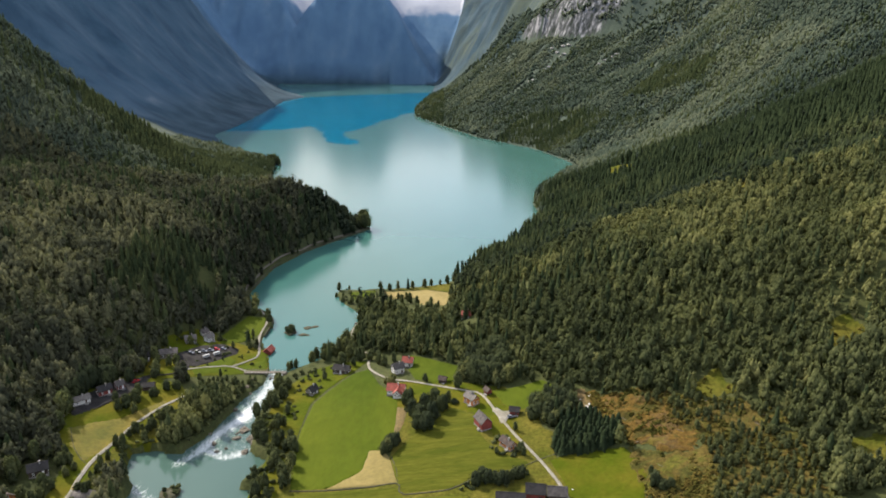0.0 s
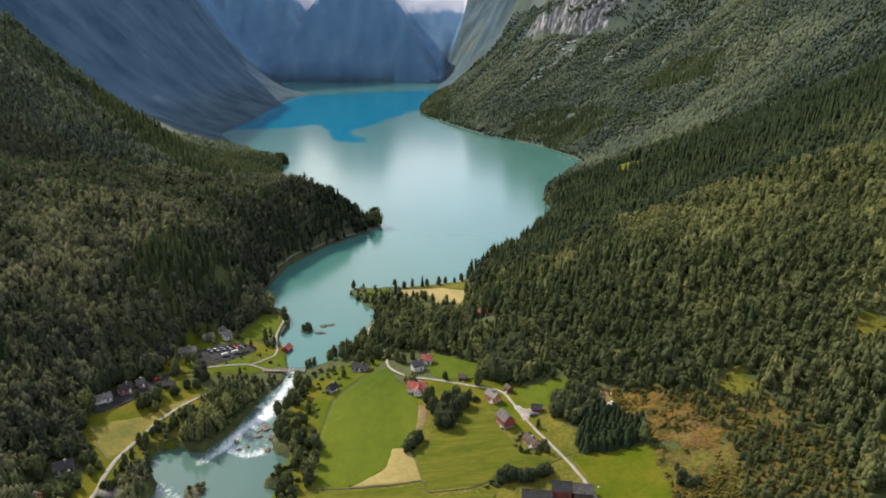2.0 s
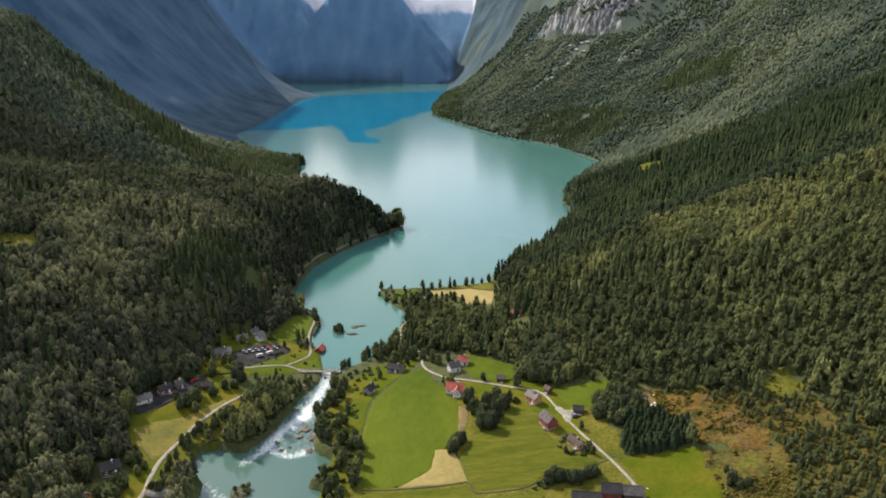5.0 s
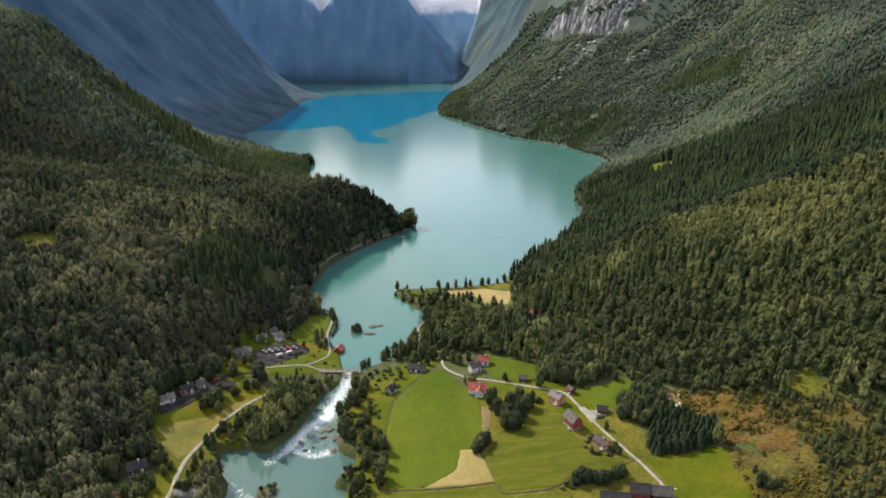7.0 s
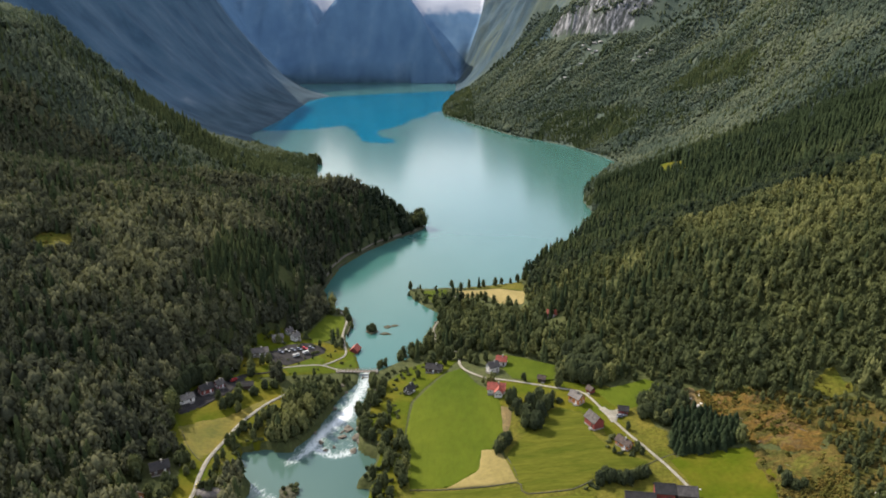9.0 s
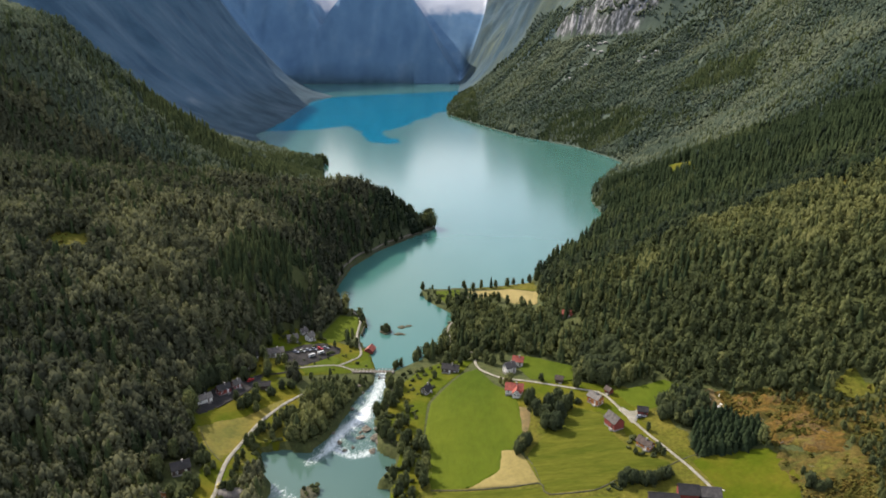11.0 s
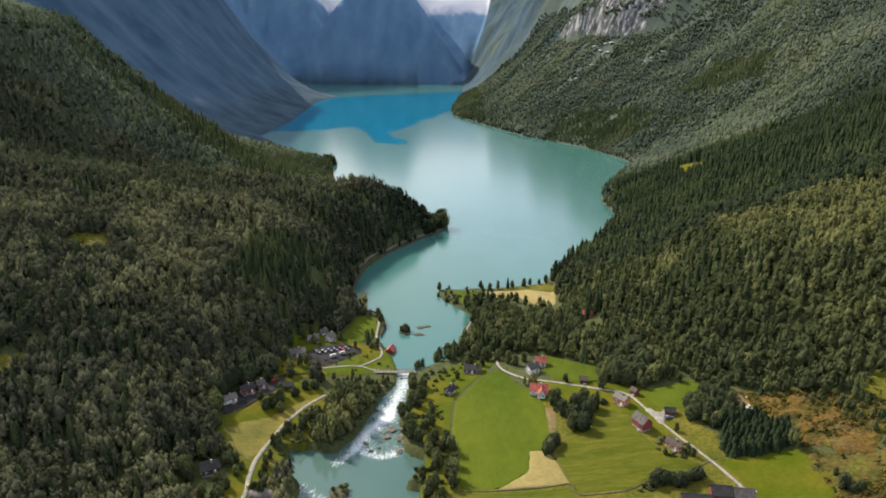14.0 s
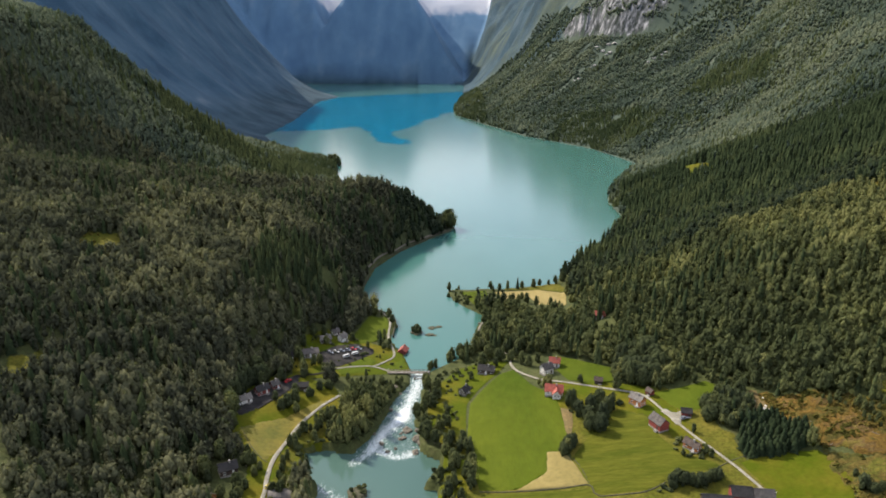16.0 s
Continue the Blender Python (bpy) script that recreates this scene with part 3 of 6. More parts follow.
# ---- fields and roads ----
def drape(name, poly, lift, material, label, step=2.0, category="field", fray=0.0, rough=0.0):
    """A patch of ground cover that follows the ground inside a polygon; its edge frays by some metres."""
    step = 1.2 if fray and step < 2.4 else step
    p = np.array(poly, float)
    xs, ys = np.arange(p[:, 0].min() - step, p[:, 0].max() + 2 * step, step), np.arange(p[:, 1].min() - step, p[:, 1].max() + 2 * step, step)
    x, y = np.meshgrid(xs, ys)
    shape = x.shape
    x, y = x.ravel(), y.ravel()
    wobble = 0.9 * fbm(x, y, 7.0, 3, 5)
    d = signed(x, y, poly) + fray * fbm(x, y, 10.0, 4, 15)
    out = d > 0
    bx, by, best = x.copy(), y.copy(), np.full(x.shape, 1e18)
    for (ax, ay), (cx, cy) in zip(poly, poly[1:] + poly[:1]):
        dx, dy = cx - ax, cy - ay
        u = np.clip(((x - ax) * dx + (y - ay) * dy) / (dx * dx + dy * dy), 0, 1)
        qx, qy = ax + u * dx, ay + u * dy
        near = (x - qx) ** 2 + (y - qy) ** 2
        take = near < best
        best, bx, by = np.where(take, near, best), np.where(take, qx, bx), np.where(take, qy, by)
    if not fray:
        x, y = np.where(out, bx + wobble, x), np.where(out, by + wobble, y)
    faces = grid_faces(*shape)
    faces = faces[(~out)[faces].any(1)]
    used, back = np.unique(faces, return_inverse=True)
    x, y = x[used], y[used]
    z = ground_height(x, y) + lift - 0.5 * lift * out[used] + rough * np.abs(fbm(x, y, 9.0, 5, 19)) * 2 * (~out[used])
    ob = new(name, mesh_of(name, np.stack([x, y, z], 1), back.reshape(-1, 4), material))
    shade_smooth(ob.data)
    return tagged(ob, label, category, kind="structure")


def ribbon(name, points, width, lift, material, label, category="road"):
    line = glide(points)
    way = np.gradient(line, axis=0)
    way /= np.linalg.norm(way, axis=1)[:, None] + 1e-9
    side = np.stack([-way[:, 1], way[:, 0]], 1)
    offs = np.array([-0.5, -0.17, 0.17, 0.5]) * width
    wide = 1 + 0.25 * fbm(line[:, 0], line[:, 1], 9.0, 2, 8)
    xy = line[:, None, :] + side[:, None, :] * (offs[None, :, None] * wide[:, None, None])
    z = np.maximum(ground_height(line[:, 0], line[:, 1])[:, None], ground_height(xy[..., 0], xy[..., 1])) + lift
    z[:, [0, 3]] -= 0.5 * lift
    ob = new(name, mesh_of(name, np.concatenate([xy, z[..., None]], -1).reshape(-1, 3), grid_faces(len(line), 4), material))
    shade_smooth(ob.data)
    return tagged(ob, label, category, kind="structure")


FIELD_MAIN = [(-68, 382), (-56, 401), (-47, 405), (-38, 381), (-31, 371), (-26, 362), (-25, 349), (-25, 324), (-28, 311), (-36, 312), (-39, 296), (-49, 288), (-55, 285), (-72, 286), (-77, 319), (-77, 340), (-75, 367)]
FIELD_HAY = [(-37, 313), (-29, 311), (-26, 304), (-21, 285), (-30, 284), (-55, 284), (-39, 296)]
FIELD_BROWN = [(-25, 351), (-19, 348), (-20, 337), (-23, 324), (-25, 324)]
FIELD_MIDDLE = [(-23, 309), (-12, 324), (-2, 338), (6, 344), (18, 334), (20, 315), (27, 301), (41, 293), (42, 289), (26, 286), (13, 282), (5, 276), (-18, 277), (-21, 286), (-25, 305)]
FIELD_STRIP = [(-71, 283), (-21, 281), (-18, 273), (13, 270), (15, 230), (-66, 230)]
FIELD_UPPER = [(-21, 418), (3, 400), (12, 394), (11, 374), (-1, 374), (-16, 381), (-22, 400)]
FIELD_SHED = [(29, 360), (38, 359), (57, 359), (65, 349), (58, 344), (48, 337), (39, 336), (34, 345)]
FIELD_ROAD = [(37, 329), (55, 313), (54, 292), (51, 293), (42, 307)]
FIELD_LOW = [(52, 293), (59, 294), (75, 294), (87, 292), (91, 283), (93, 272), (89, 263), (84, 240), (62, 240), (56, 278)]
FIELD_CAPE = [(-80, 566), (-58, 571), (-58, 541), (-68, 533)]
FIELD_CAPE_HAY = [(-51, 567), (-14, 570), (8, 555), (3, 516), (-17, 523), (-23, 548), (-44, 545)]
FIELD_CAPE_TOP = [(-46, 573), (-22, 578), (6, 590), (9, 558), (-14, 572)]
FIELD_SHORE = [(-159, 455), (-151, 505), (-138, 506), (-132, 476), (-142, 457), (-153, 449)]
LAWN_BRIDGE = [(-132, 416), (-118, 432), (-113, 417), (-125, 411)]
LAWN_PARK = [(-160, 405), (-144, 430), (-137, 425), (-141, 407), (-156, 399)]
FIELD_WEST = [(-199, 330), (-179, 346), (-171, 336), (-176, 316), (-180, 305), (-190, 315)]
FIELD_WEST_TOP = [(-179, 346), (-163, 367), (-160, 361), (-170, 342), (-172, 335)]
FIELD_WEST_BANK = [(-172, 319), (-166, 336), (-157, 353), (-154, 338), (-166, 318), (-167, 292), (-168, 270), (-172, 270)]
GROVE = [(61, 319), (54, 300), (59, 293.5), (78, 293.5), (87, 300), (88, 308), (81, 315), (71, 322)]
TRACK = [(69, 342), (76, 340), (78, 329), (80, 320), (76, 319), (71, 330)]
CLEARING = [(79, 335), (97, 328), (114, 307), (121, 293), (117, 279), (104, 282), (91, 292), (85, 306), (80, 325)]
CLEARING_LOW = [(109, 270), (130, 264), (132, 253), (125, 240), (102, 248)]
BANK = [(-98, 388), (-82, 415), (-65, 426), (-49, 420), (-57, 403), (-70, 383), (-77, 367), (-78, 340), (-78, 319), (-78, 270), (-94, 270), (-89, 319), (-101, 341), (-99, 373)]
VILLAGE = [(-191, 411), (-188, 442), (-176, 465), (-164, 465), (-141, 453), (-120, 444), (-112, 414), (-160, 396), (-184, 387)]
FARMYARD = [(-26, 352), (6, 342), (20, 334), (30, 300), (45, 296), (40, 330), (30, 365), (14, 372), (-26, 380)]
for poly, lift, cover, text in (
        (FIELD_MAIN, 0.40, GRASS, "smooth bright green hay meadow sloping to the river"),
        (FIELD_HAY, 0.50, HAY, "dry yellow strip of cut hay in the meadow"),
        (FIELD_BROWN, 0.50, EARTH, "brown dry strip at the meadow's edge"),
        (FIELD_MIDDLE, 0.40, GRASS_STRIPED, "mown green meadow with faint swaths below the farm"),
        (FIELD_STRIP, 0.40, GRASS_STRIPED, "green and yellow meadow beyond the fence line"),
        (FIELD_UPPER, 0.40, GRASS, "bright green paddock behind the white houses"),
        (FIELD_SHED, 0.40, GRASS, "small green field beside a dark shed"),
        (FIELD_ROAD, 0.40, GRASS_ROUGH, "rough grass slope beside the farm road"),
        (FIELD_LOW, 0.40, GRASS_WORN, "sunlit green field below a spruce grove"),
        (FIELD_CAPE, 0.40, GRASS, "green meadow on the wooded headland"),
        (FIELD_CAPE_HAY, 0.40, HAY, "pale yellow stubble field on the headland"),
        (FIELD_CAPE_TOP, 0.45, GRASS_ROUGH, "olive green field along the lake shore"),
        (FIELD_SHORE, 0.40, GRASS, "bright green meadow at the lake's shore"),
        (LAWN_BRIDGE, 0.40, GRASS, "green lawn beside the bridge"),
        (LAWN_PARK, 0.40, GRASS, "green lawn beside the parking place"),
        (FIELD_WEST, 0.40, MEADOW, "yellow-green meadow below the lodge"),
        (FIELD_WEST_TOP, 0.40, MEADOW, "narrow yellow-green meadow above the road"),
        (FIELD_WEST_BANK, 0.40, GRASS_ROUGH, "grass verge between the road and the pool"),
        (CLEARING, 0.40, SCRUB, "brown cleared slope with dry scrub and stumps"),
        (CLEARING_LOW, 0.40, SCRUB_OLIVE, "dry yellow clearing with pale rocks"),
        (BANK, 0.30, GRASS_WORN, "rough grassy river bank with trees"),
        (FARMYARD, 0.20, GRASS_WORN, "grassy farmyard round the houses"),
        (VILLAGE, 0.20, GRASS_WORN, "grassy hamlet ground between houses")):
    drape("field", poly, lift, cover, text, fray=14.0 if cover in (SCRUB, SCRUB_OLIVE) or poly is CLEARING_LOW else 3.0 if cover in (MEADOW, GRASS_ROUGH) else 0.0, rough=2.4 if cover in (SCRUB, SCRUB_OLIVE) else 0.0)

ROAD_FARM = [(-55, 439), (-48, 433), (-48, 414), (-44, 401), (-32, 386), (-21, 380), (4, 366), (16, 360), (23, 355), (31, 331), (36, 317), (42, 304), (48, 291), (53, 278), (56, 266), (60, 240)]
ROAD_WEST = [(-178, 255), (-173, 275), (-175, 292), (-176, 308), (-173, 330), (-169, 344), (-161, 361), (-153, 375)]
ROAD_LODGE = [(-196, 350), (-192, 358), (-184, 375), (-185, 389), (-171, 397), (-163, 404), (-167, 416), (-175, 427)]
ROAD_BRIDGE = [(-163, 405), (-150, 412), (-138, 416), (-125, 411), (-112, 409.5)]
ROAD_SHORE = [(-138, 416), (-130, 427), (-126, 438), (-133, 468), (-135, 501), (-145, 520)]
ROAD_LAKE = [(-145, 520), (-159, 533), (-168.5, 560), (-167.5, 598), (-164.5, 637), (-145.5, 691), (-117.5, 742), (-96, 776)]
ROAD_CAPE = [(-50, 549), (-56, 534), (-54, 520), (-62, 502), (-67, 482), (-65, 464), (-66, 449)]
ROADS = [ROAD_CAPE, ROAD_FARM, ROAD_WEST, ROAD_LODGE, ROAD_BRIDGE, ROAD_SHORE, ROAD_LAKE]
for line, width, cover, text in ((ROAD_CAPE, 1.6, GRAVEL, "pale footpath along the wooded headland"), (ROAD_FARM, 1.75, GRAVEL, "pale gravel farm lane winding between meadows"), (ROAD_WEST, 2.1, GRAVEL, "pale country road along the river"),
                                 (ROAD_LODGE, 1.7, ASPHALT, "grey lane past the lodges"), (ROAD_BRIDGE, 1.7, GRAVEL, "gravel lane to the bridge"),
                                 (ROAD_SHORE, 1.7, GRAVEL, "narrow road along the lake meadow"),
                                 (ROAD_LAKE, 1.6, STONE, "narrow grey road along the lake's rocky shore")):
    ribbon("road", line, width, 0.75, cover, text)
drape("road", [(27, 338), (30, 331), (31, 324), (34, 326), (36, 331), (40, 335), (38, 338), (33, 336), (30, 341)], 0.7, GRAVEL, "pale gravel yard where the lanes meet", 1.2, "yard")

HEADLAND = [(-100, 580), (-85, 530), (-66, 528), (-40, 538), (-15, 512), (2, 508), (12, 560), (20, 600), (-40, 590)]
LODGES = [(-206, 330), (-190, 352), (-182, 372), (-184, 392), (-204, 385), (-214, 350)]
GARDENS = [(-57, 403), (-82, 415), (-70, 440), (-52, 445), (-44, 432), (-22, 420), (-14, 382), (-46, 380)]
FARMLAND = [(-80, 225), (62, 225), (62, 262), (56, 290), (50, 330), (36, 362), (14, 372), (-24, 370), (-26, 300), (-78, 290)]
WEST_OPEN = [(-206, 335), (-197, 318), (-187, 303), (-182, 285), (-182, 258), (-158, 258), (-164, 300), (-162, 316), (-148, 336), (-152, 372), (-160, 386), (-184, 392), (-206, 382), (-211, 350)]
BANK_EDGE = [(-105, 402), (-97, 404), (-92, 385), (-88, 360), (-86, 340), (-80, 318), (-80, 265), (-99, 265), (-97, 298), (-90, 318), (-106, 335), (-108, 350), (-104, 376)]
drape("field", WEST_OPEN, 0.22, GRASS_WORN, "rough yellow-green grass round the western road", fray=4.0)
drape("field", FARMLAND, 0.18, GRASS_ROUGH, "rough grass round the farm's meadows and barns")
SCRUBLAND = [(89, 292), (104, 284), (118, 282), (128, 292), (150, 285), (160, 262), (150, 222), (84, 222), (90, 262)]
CLEARING_EAST = [(97, 330), (112, 322), (128, 312), (150, 300), (160, 284), (140, 283), (120, 288), (112, 306)]
drape("field", CLEARING_EAST, 0.30, SCRUB_OLIVE, "brown cleared slope with dry scrub and stumps", fray=14.0, rough=2.4)
drape("field", [(68, 320), (90, 308), (82, 337), (74, 338)], 0.32, SCRUB, "brown cleared ground above the grove", fray=8.0)
drape("field", SCRUBLAND, 0.25, SCRUB_OLIVE, "dry scrubby ground at the wood's edge", fray=14.0, rough=2.0)
drape("road", TRACK, 0.45, EARTH, "pale stony track above the spruce grove", 1.5, "track", 4.0)
GLADES = [[(242, 1016), (262, 964), (250, 896), (222, 915)], [(-346, 448), (-343, 473), (-326, 479), (-318, 456), (-331, 439)], [(-312, 318), (-298, 325), (-291, 316), (-304, 302)],
          [(188, 322), (205, 330), (209, 315), (190, 310)], [(126, 324), (141, 326), (145, 311), (129, 312)], [(174, 264), (188, 263), (186, 254), (173, 251)],
          [(-292, 704), (-284, 686), (-258, 676), (-250, 706), (-275, 722)], [(204, 520), (222, 505), (240, 530), (215, 545)]]
for poly in GLADES:
    drape("field", poly, 0.35, GRASS_WORN if poly[0][1] > 600 else GRASS_ROUGH, "sunny grass glade in the hillside wood", 2.0 if poly[0][1] < 600 else 2.5, "glade", 12.0)
OPEN = GLADES + [[(-152, 376), (-118, 376), (-110, 408), (-140, 410), (-160, 398)], GROVE, TRACK, [(68, 320), (90, 308), (82, 337), (74, 338)], [(10, 430), (23, 430), (24, 452), (10, 452)], [(-47, 545), (-20, 515), (5, 508), (5, 490), (-25, 498), (-50, 530)], FIELD_MAIN, FIELD_HAY, FIELD_BROWN, FIELD_MIDDLE, FIELD_STRIP, FIELD_UPPER, FIELD_SHED, FIELD_ROAD, FIELD_LOW, FIELD_CAPE, FIELD_CAPE_HAY, FIELD_CAPE_TOP, FIELD_SHORE,
        LAWN_BRIDGE, LAWN_PARK, FIELD_WEST, FIELD_WEST_TOP, FIELD_WEST_BANK, CLEARING, CLEARING_LOW, BANK, VILLAGE, FARMYARD, HEADLAND, LODGES, GARDENS, FARMLAND, WEST_OPEN, BANK_EDGE, SCRUBLAND, CLEARING_EAST, [(98, 290), (112, 304), (128, 300), (134, 282), (110, 274)],
                 [(-107, 396), (-107, 428), (-84, 440), (-78, 415), (-96, 394)], [(-204, 297), (-186, 303), (-180, 284), (-178, 262), (-190, 262), (-206, 280)]]


# ---- woods ----
def spruce_shape(rng, tiers, sides):
    """A spruce 1 m high: ragged skirts of boughs one above another."""
    verts, faces = [], []
    for k in range(tiers):
        low = 0.06 + 0.86 * k / tiers
        top = min(1.0, low + 1.55 / tiers + 0.08)
        r = 0.19 * (1 - low) ** 0.85 + 0.012
        base = len(verts)
        verts.append((rng.normal(0, 0.008), rng.normal(0, 0.008), top))
        turn = rng.uniform(0, 6.28)
        for s in range(sides):
            a = turn + 2 * math.pi * s / sides
            q = r * (rng.uniform(0.9, 1.25) if s % 2 else rng.uniform(0.55, 0.8))
            verts.append((q * math.cos(a), q * math.sin(a), low - 0.05 * (s % 2) * (1 - low)))
        faces += [(base, base + 1 + s, base + 1 + (s + 1) % sides) for s in range(sides)]
    return np.array(verts), np.array(faces)


ICO = bmesh.new()
bmesh.ops.create_icosphere(ICO, subdivisions=1, radius=1.0)
ICO_V, ICO_F = np.array([v.co[:] for v in ICO.verts]), np.array([[v.index for v in f.verts] for f in ICO.faces])
ICO.free()
OCT_V = np.array([(1, 0, 0), (-1, 0, 0), (0, 1, 0), (0, -1, 0), (0, 0, 1), (0, 0, -1)], float)
OCT_F = np.array([(0, 2, 4), (2, 1, 4), (1, 3, 4), (3, 0, 4), (2, 0, 5), (1, 2, 5), (3, 1, 5), (0, 3, 5)])


def broadleaf_shape(rng, clumps, small=False, slim=1.0):
    """A leafy crown 1 m high made of uneven clumps."""
    cv, cf = (OCT_V, OCT_F) if small else (ICO_V, ICO_F)
    verts, faces, base = [], [], 0
    for k in range(clumps):
        h = 0.18 + 0.74 * (k + 0.5) / clumps
        spread = slim * 0.25 * math.sin(math.pi * min(1, 0.18 + 0.82 * h)) ** 0.7
        a = rng.uniform(0, 6.28)
        reach = spread * rng.uniform(0.25, 1.0) if k < clumps - 1 else 0.02
        size = (0.20 - 0.09 * h) * rng.uniform(0.75, 1.3) * (1.6 if clumps < 5 else 1.0 if clumps < 10 else 0.82 if clumps < 25 else 0.62)
        c = np.array((reach * math.cos(a), reach * math.sin(a), h))
        v = cv * rng.uniform(0.62, 1.30, (len(cv), 1)) * (size * slim ** 0.5, size * slim ** 0.5, size * rng.uniform(1.1, 1.8)) + c
        verts.append(v)
        faces.append(cf + base)
        base += len(cv)
    return np.concatenate(verts), np.concatenate(faces)


def leaf_crown(rng, lobes, slim, sprays, leaf, coarse=False):
    """A crown 1 m high: upswept leafy lobes round a heart, with sprays of leaves breaking its outline."""
    cv, cf = (OCT_V, OCT_F) if coarse else (ICO_V, ICO_F)
    verts, faces, base = [OCT_V * (0.17 * slim, 0.17 * slim, 0.40) + (0, 0, 0.48)], [OCT_F], len(OCT_V)
    turn, sway = rng.uniform(0, 6.28), rng.normal(0, 0.03, 2)
    for k in range(lobes):
        h = 0.22 + 0.66 * (k + 0.5) / lobes + rng.normal(0, 0.03)
        a = turn + 2.4 * k + rng.normal(0, 0.4)
        reach = 0.17 * slim * math.sin(math.pi * min(1.0, 0.22 + 0.76 * h)) ** 0.8 * rng.uniform(0.5, 1.05)
        size = (0.145 - 0.075 * h) * slim ** 0.7 * rng.uniform(0.8, 1.2) * (1.2 if coarse else 1.0)
        tall = size * rng.uniform(1.7, 2.6)
        c = np.array((reach * math.cos(a) + sway[0] * h, reach * math.sin(a) + sway[1] * h, min(h, 1.02 - tall)))
        verts.append(cv * rng.uniform(0.72, 1.22, (len(cv), 1)) * (size, size, tall) + c)
        faces.append(cf + base)
        base += len(cv)
    h = 0.12 + 0.86 * rng.uniform(0, 1, sprays) ** 0.8
    a = rng.uniform(0, 6.28, sprays)
    r = (0.235 * np.sin(np.pi * np.clip(0.18 + 0.78 * h, 0, 1)) ** 0.75 + 0.055) * slim * rng.uniform(0.80, 1.12, sprays)
    c = np.stack([r * np.cos(a), r * np.sin(a), h], -1)
    out = np.stack([np.cos(a), np.sin(a), 0.25 + 1.4 * (h - 0.4)], -1) + rng.normal(0, 0.35, (sprays, 3))
    out /= np.linalg.norm(out, axis=1)[:, None]
    u = np.cross(out, rng.normal(0, 1, (sprays, 3)))
    u /= np.linalg.norm(u, axis=1)[:, None]
    w = np.cross(out, u)
    size = leaf * rng.uniform(0.6, 1.3, sprays)[:, None]
    tri = np.stack([c + size * u, c + size * (-0.5 * u + 0.8 * w), c + size * (-0.5 * u - 0.8 * w)], 1).reshape(-1, 3)
    return np.concatenate([*verts, tri]), np.concatenate([*faces, np.arange(len(tri)).reshape(-1, 3) + base])


def planted(name, places, shapes, heights, tints, widths, material, label, seed):
    """One object of many trees: each a turned and stretched copy of one of the shapes."""
    rng = np.random.default_rng(seed)
    pick, turn = rng.integers(0, len(shapes), len(places)), rng.uniform(0, 6.28, len(places))
    verts, faces, tint, base = [], [], [], 0
    for k, (sv, sf) in enumerate(shapes):
        at = np.nonzero(pick == k)[0]
        if not len(at):
            continue
        c, s, h, wd = np.cos(turn[at])[:, None], np.sin(turn[at])[:, None], heights[at][:, None], widths[at][:, None]
        v = np.stack([(sv[:, 0] * c - sv[:, 1] * s) * h * wd, (sv[:, 0] * s + sv[:, 1] * c) * h * wd, sv[:, 2] * h], -1) + places[at][:, None, :]
        verts.append(v.reshape(-1, 3))
        faces.append((sf[None] + base + (np.arange(len(at)) * len(sv))[:, None, None]).reshape(-1, 3))
        tint.append(np.repeat(tints[at], len(sv)))
        base += len(at) * len(sv)
    ob = new(name, mesh_of(name, np.concatenate(verts), np.concatenate(faces), material, [("tint", np.concatenate(tint))]))
    if material is not SPRUCE:
        shade_smooth(ob.data)
    return tagged(ob, label, "forest", kind="stuff")


def road_distance(x, y):
    best = np.full(np.shape(x), 1e9)
    for line in ROADS:
        for px, py in glide(line, 4.0):
            best = np.minimum(best, (x - px) ** 2 + (y - py) ** 2)
    return np.sqrt(best)


OUTCROPS = [(304, 1947, 9), (318, 1921, 9), (310, 1922, 6), (293, 1976, 6), (334, 1947, 10), (321, 1958, 9), (278, 1916, 7), (267, 1914, 5), (234, 1893, 6), (225, 1898, 5), (224, 1973, 5), (389, 1750, 6), (405, 1749, 5), (417, 1753, 6), (377, 1750, 5), (361, 1905, 5), (370, 1751, 4)]


GULLIES = [[(368, 1943), (330, 1933), (293, 1923), (204, 1909), (76, 1880)], [(525, 1787), (476, 1815), (409, 1805), (369, 1745)], [(312, 2049), (279, 2026), (218, 2021)], [(601, 1686), (538, 1633), (437, 1501)]]


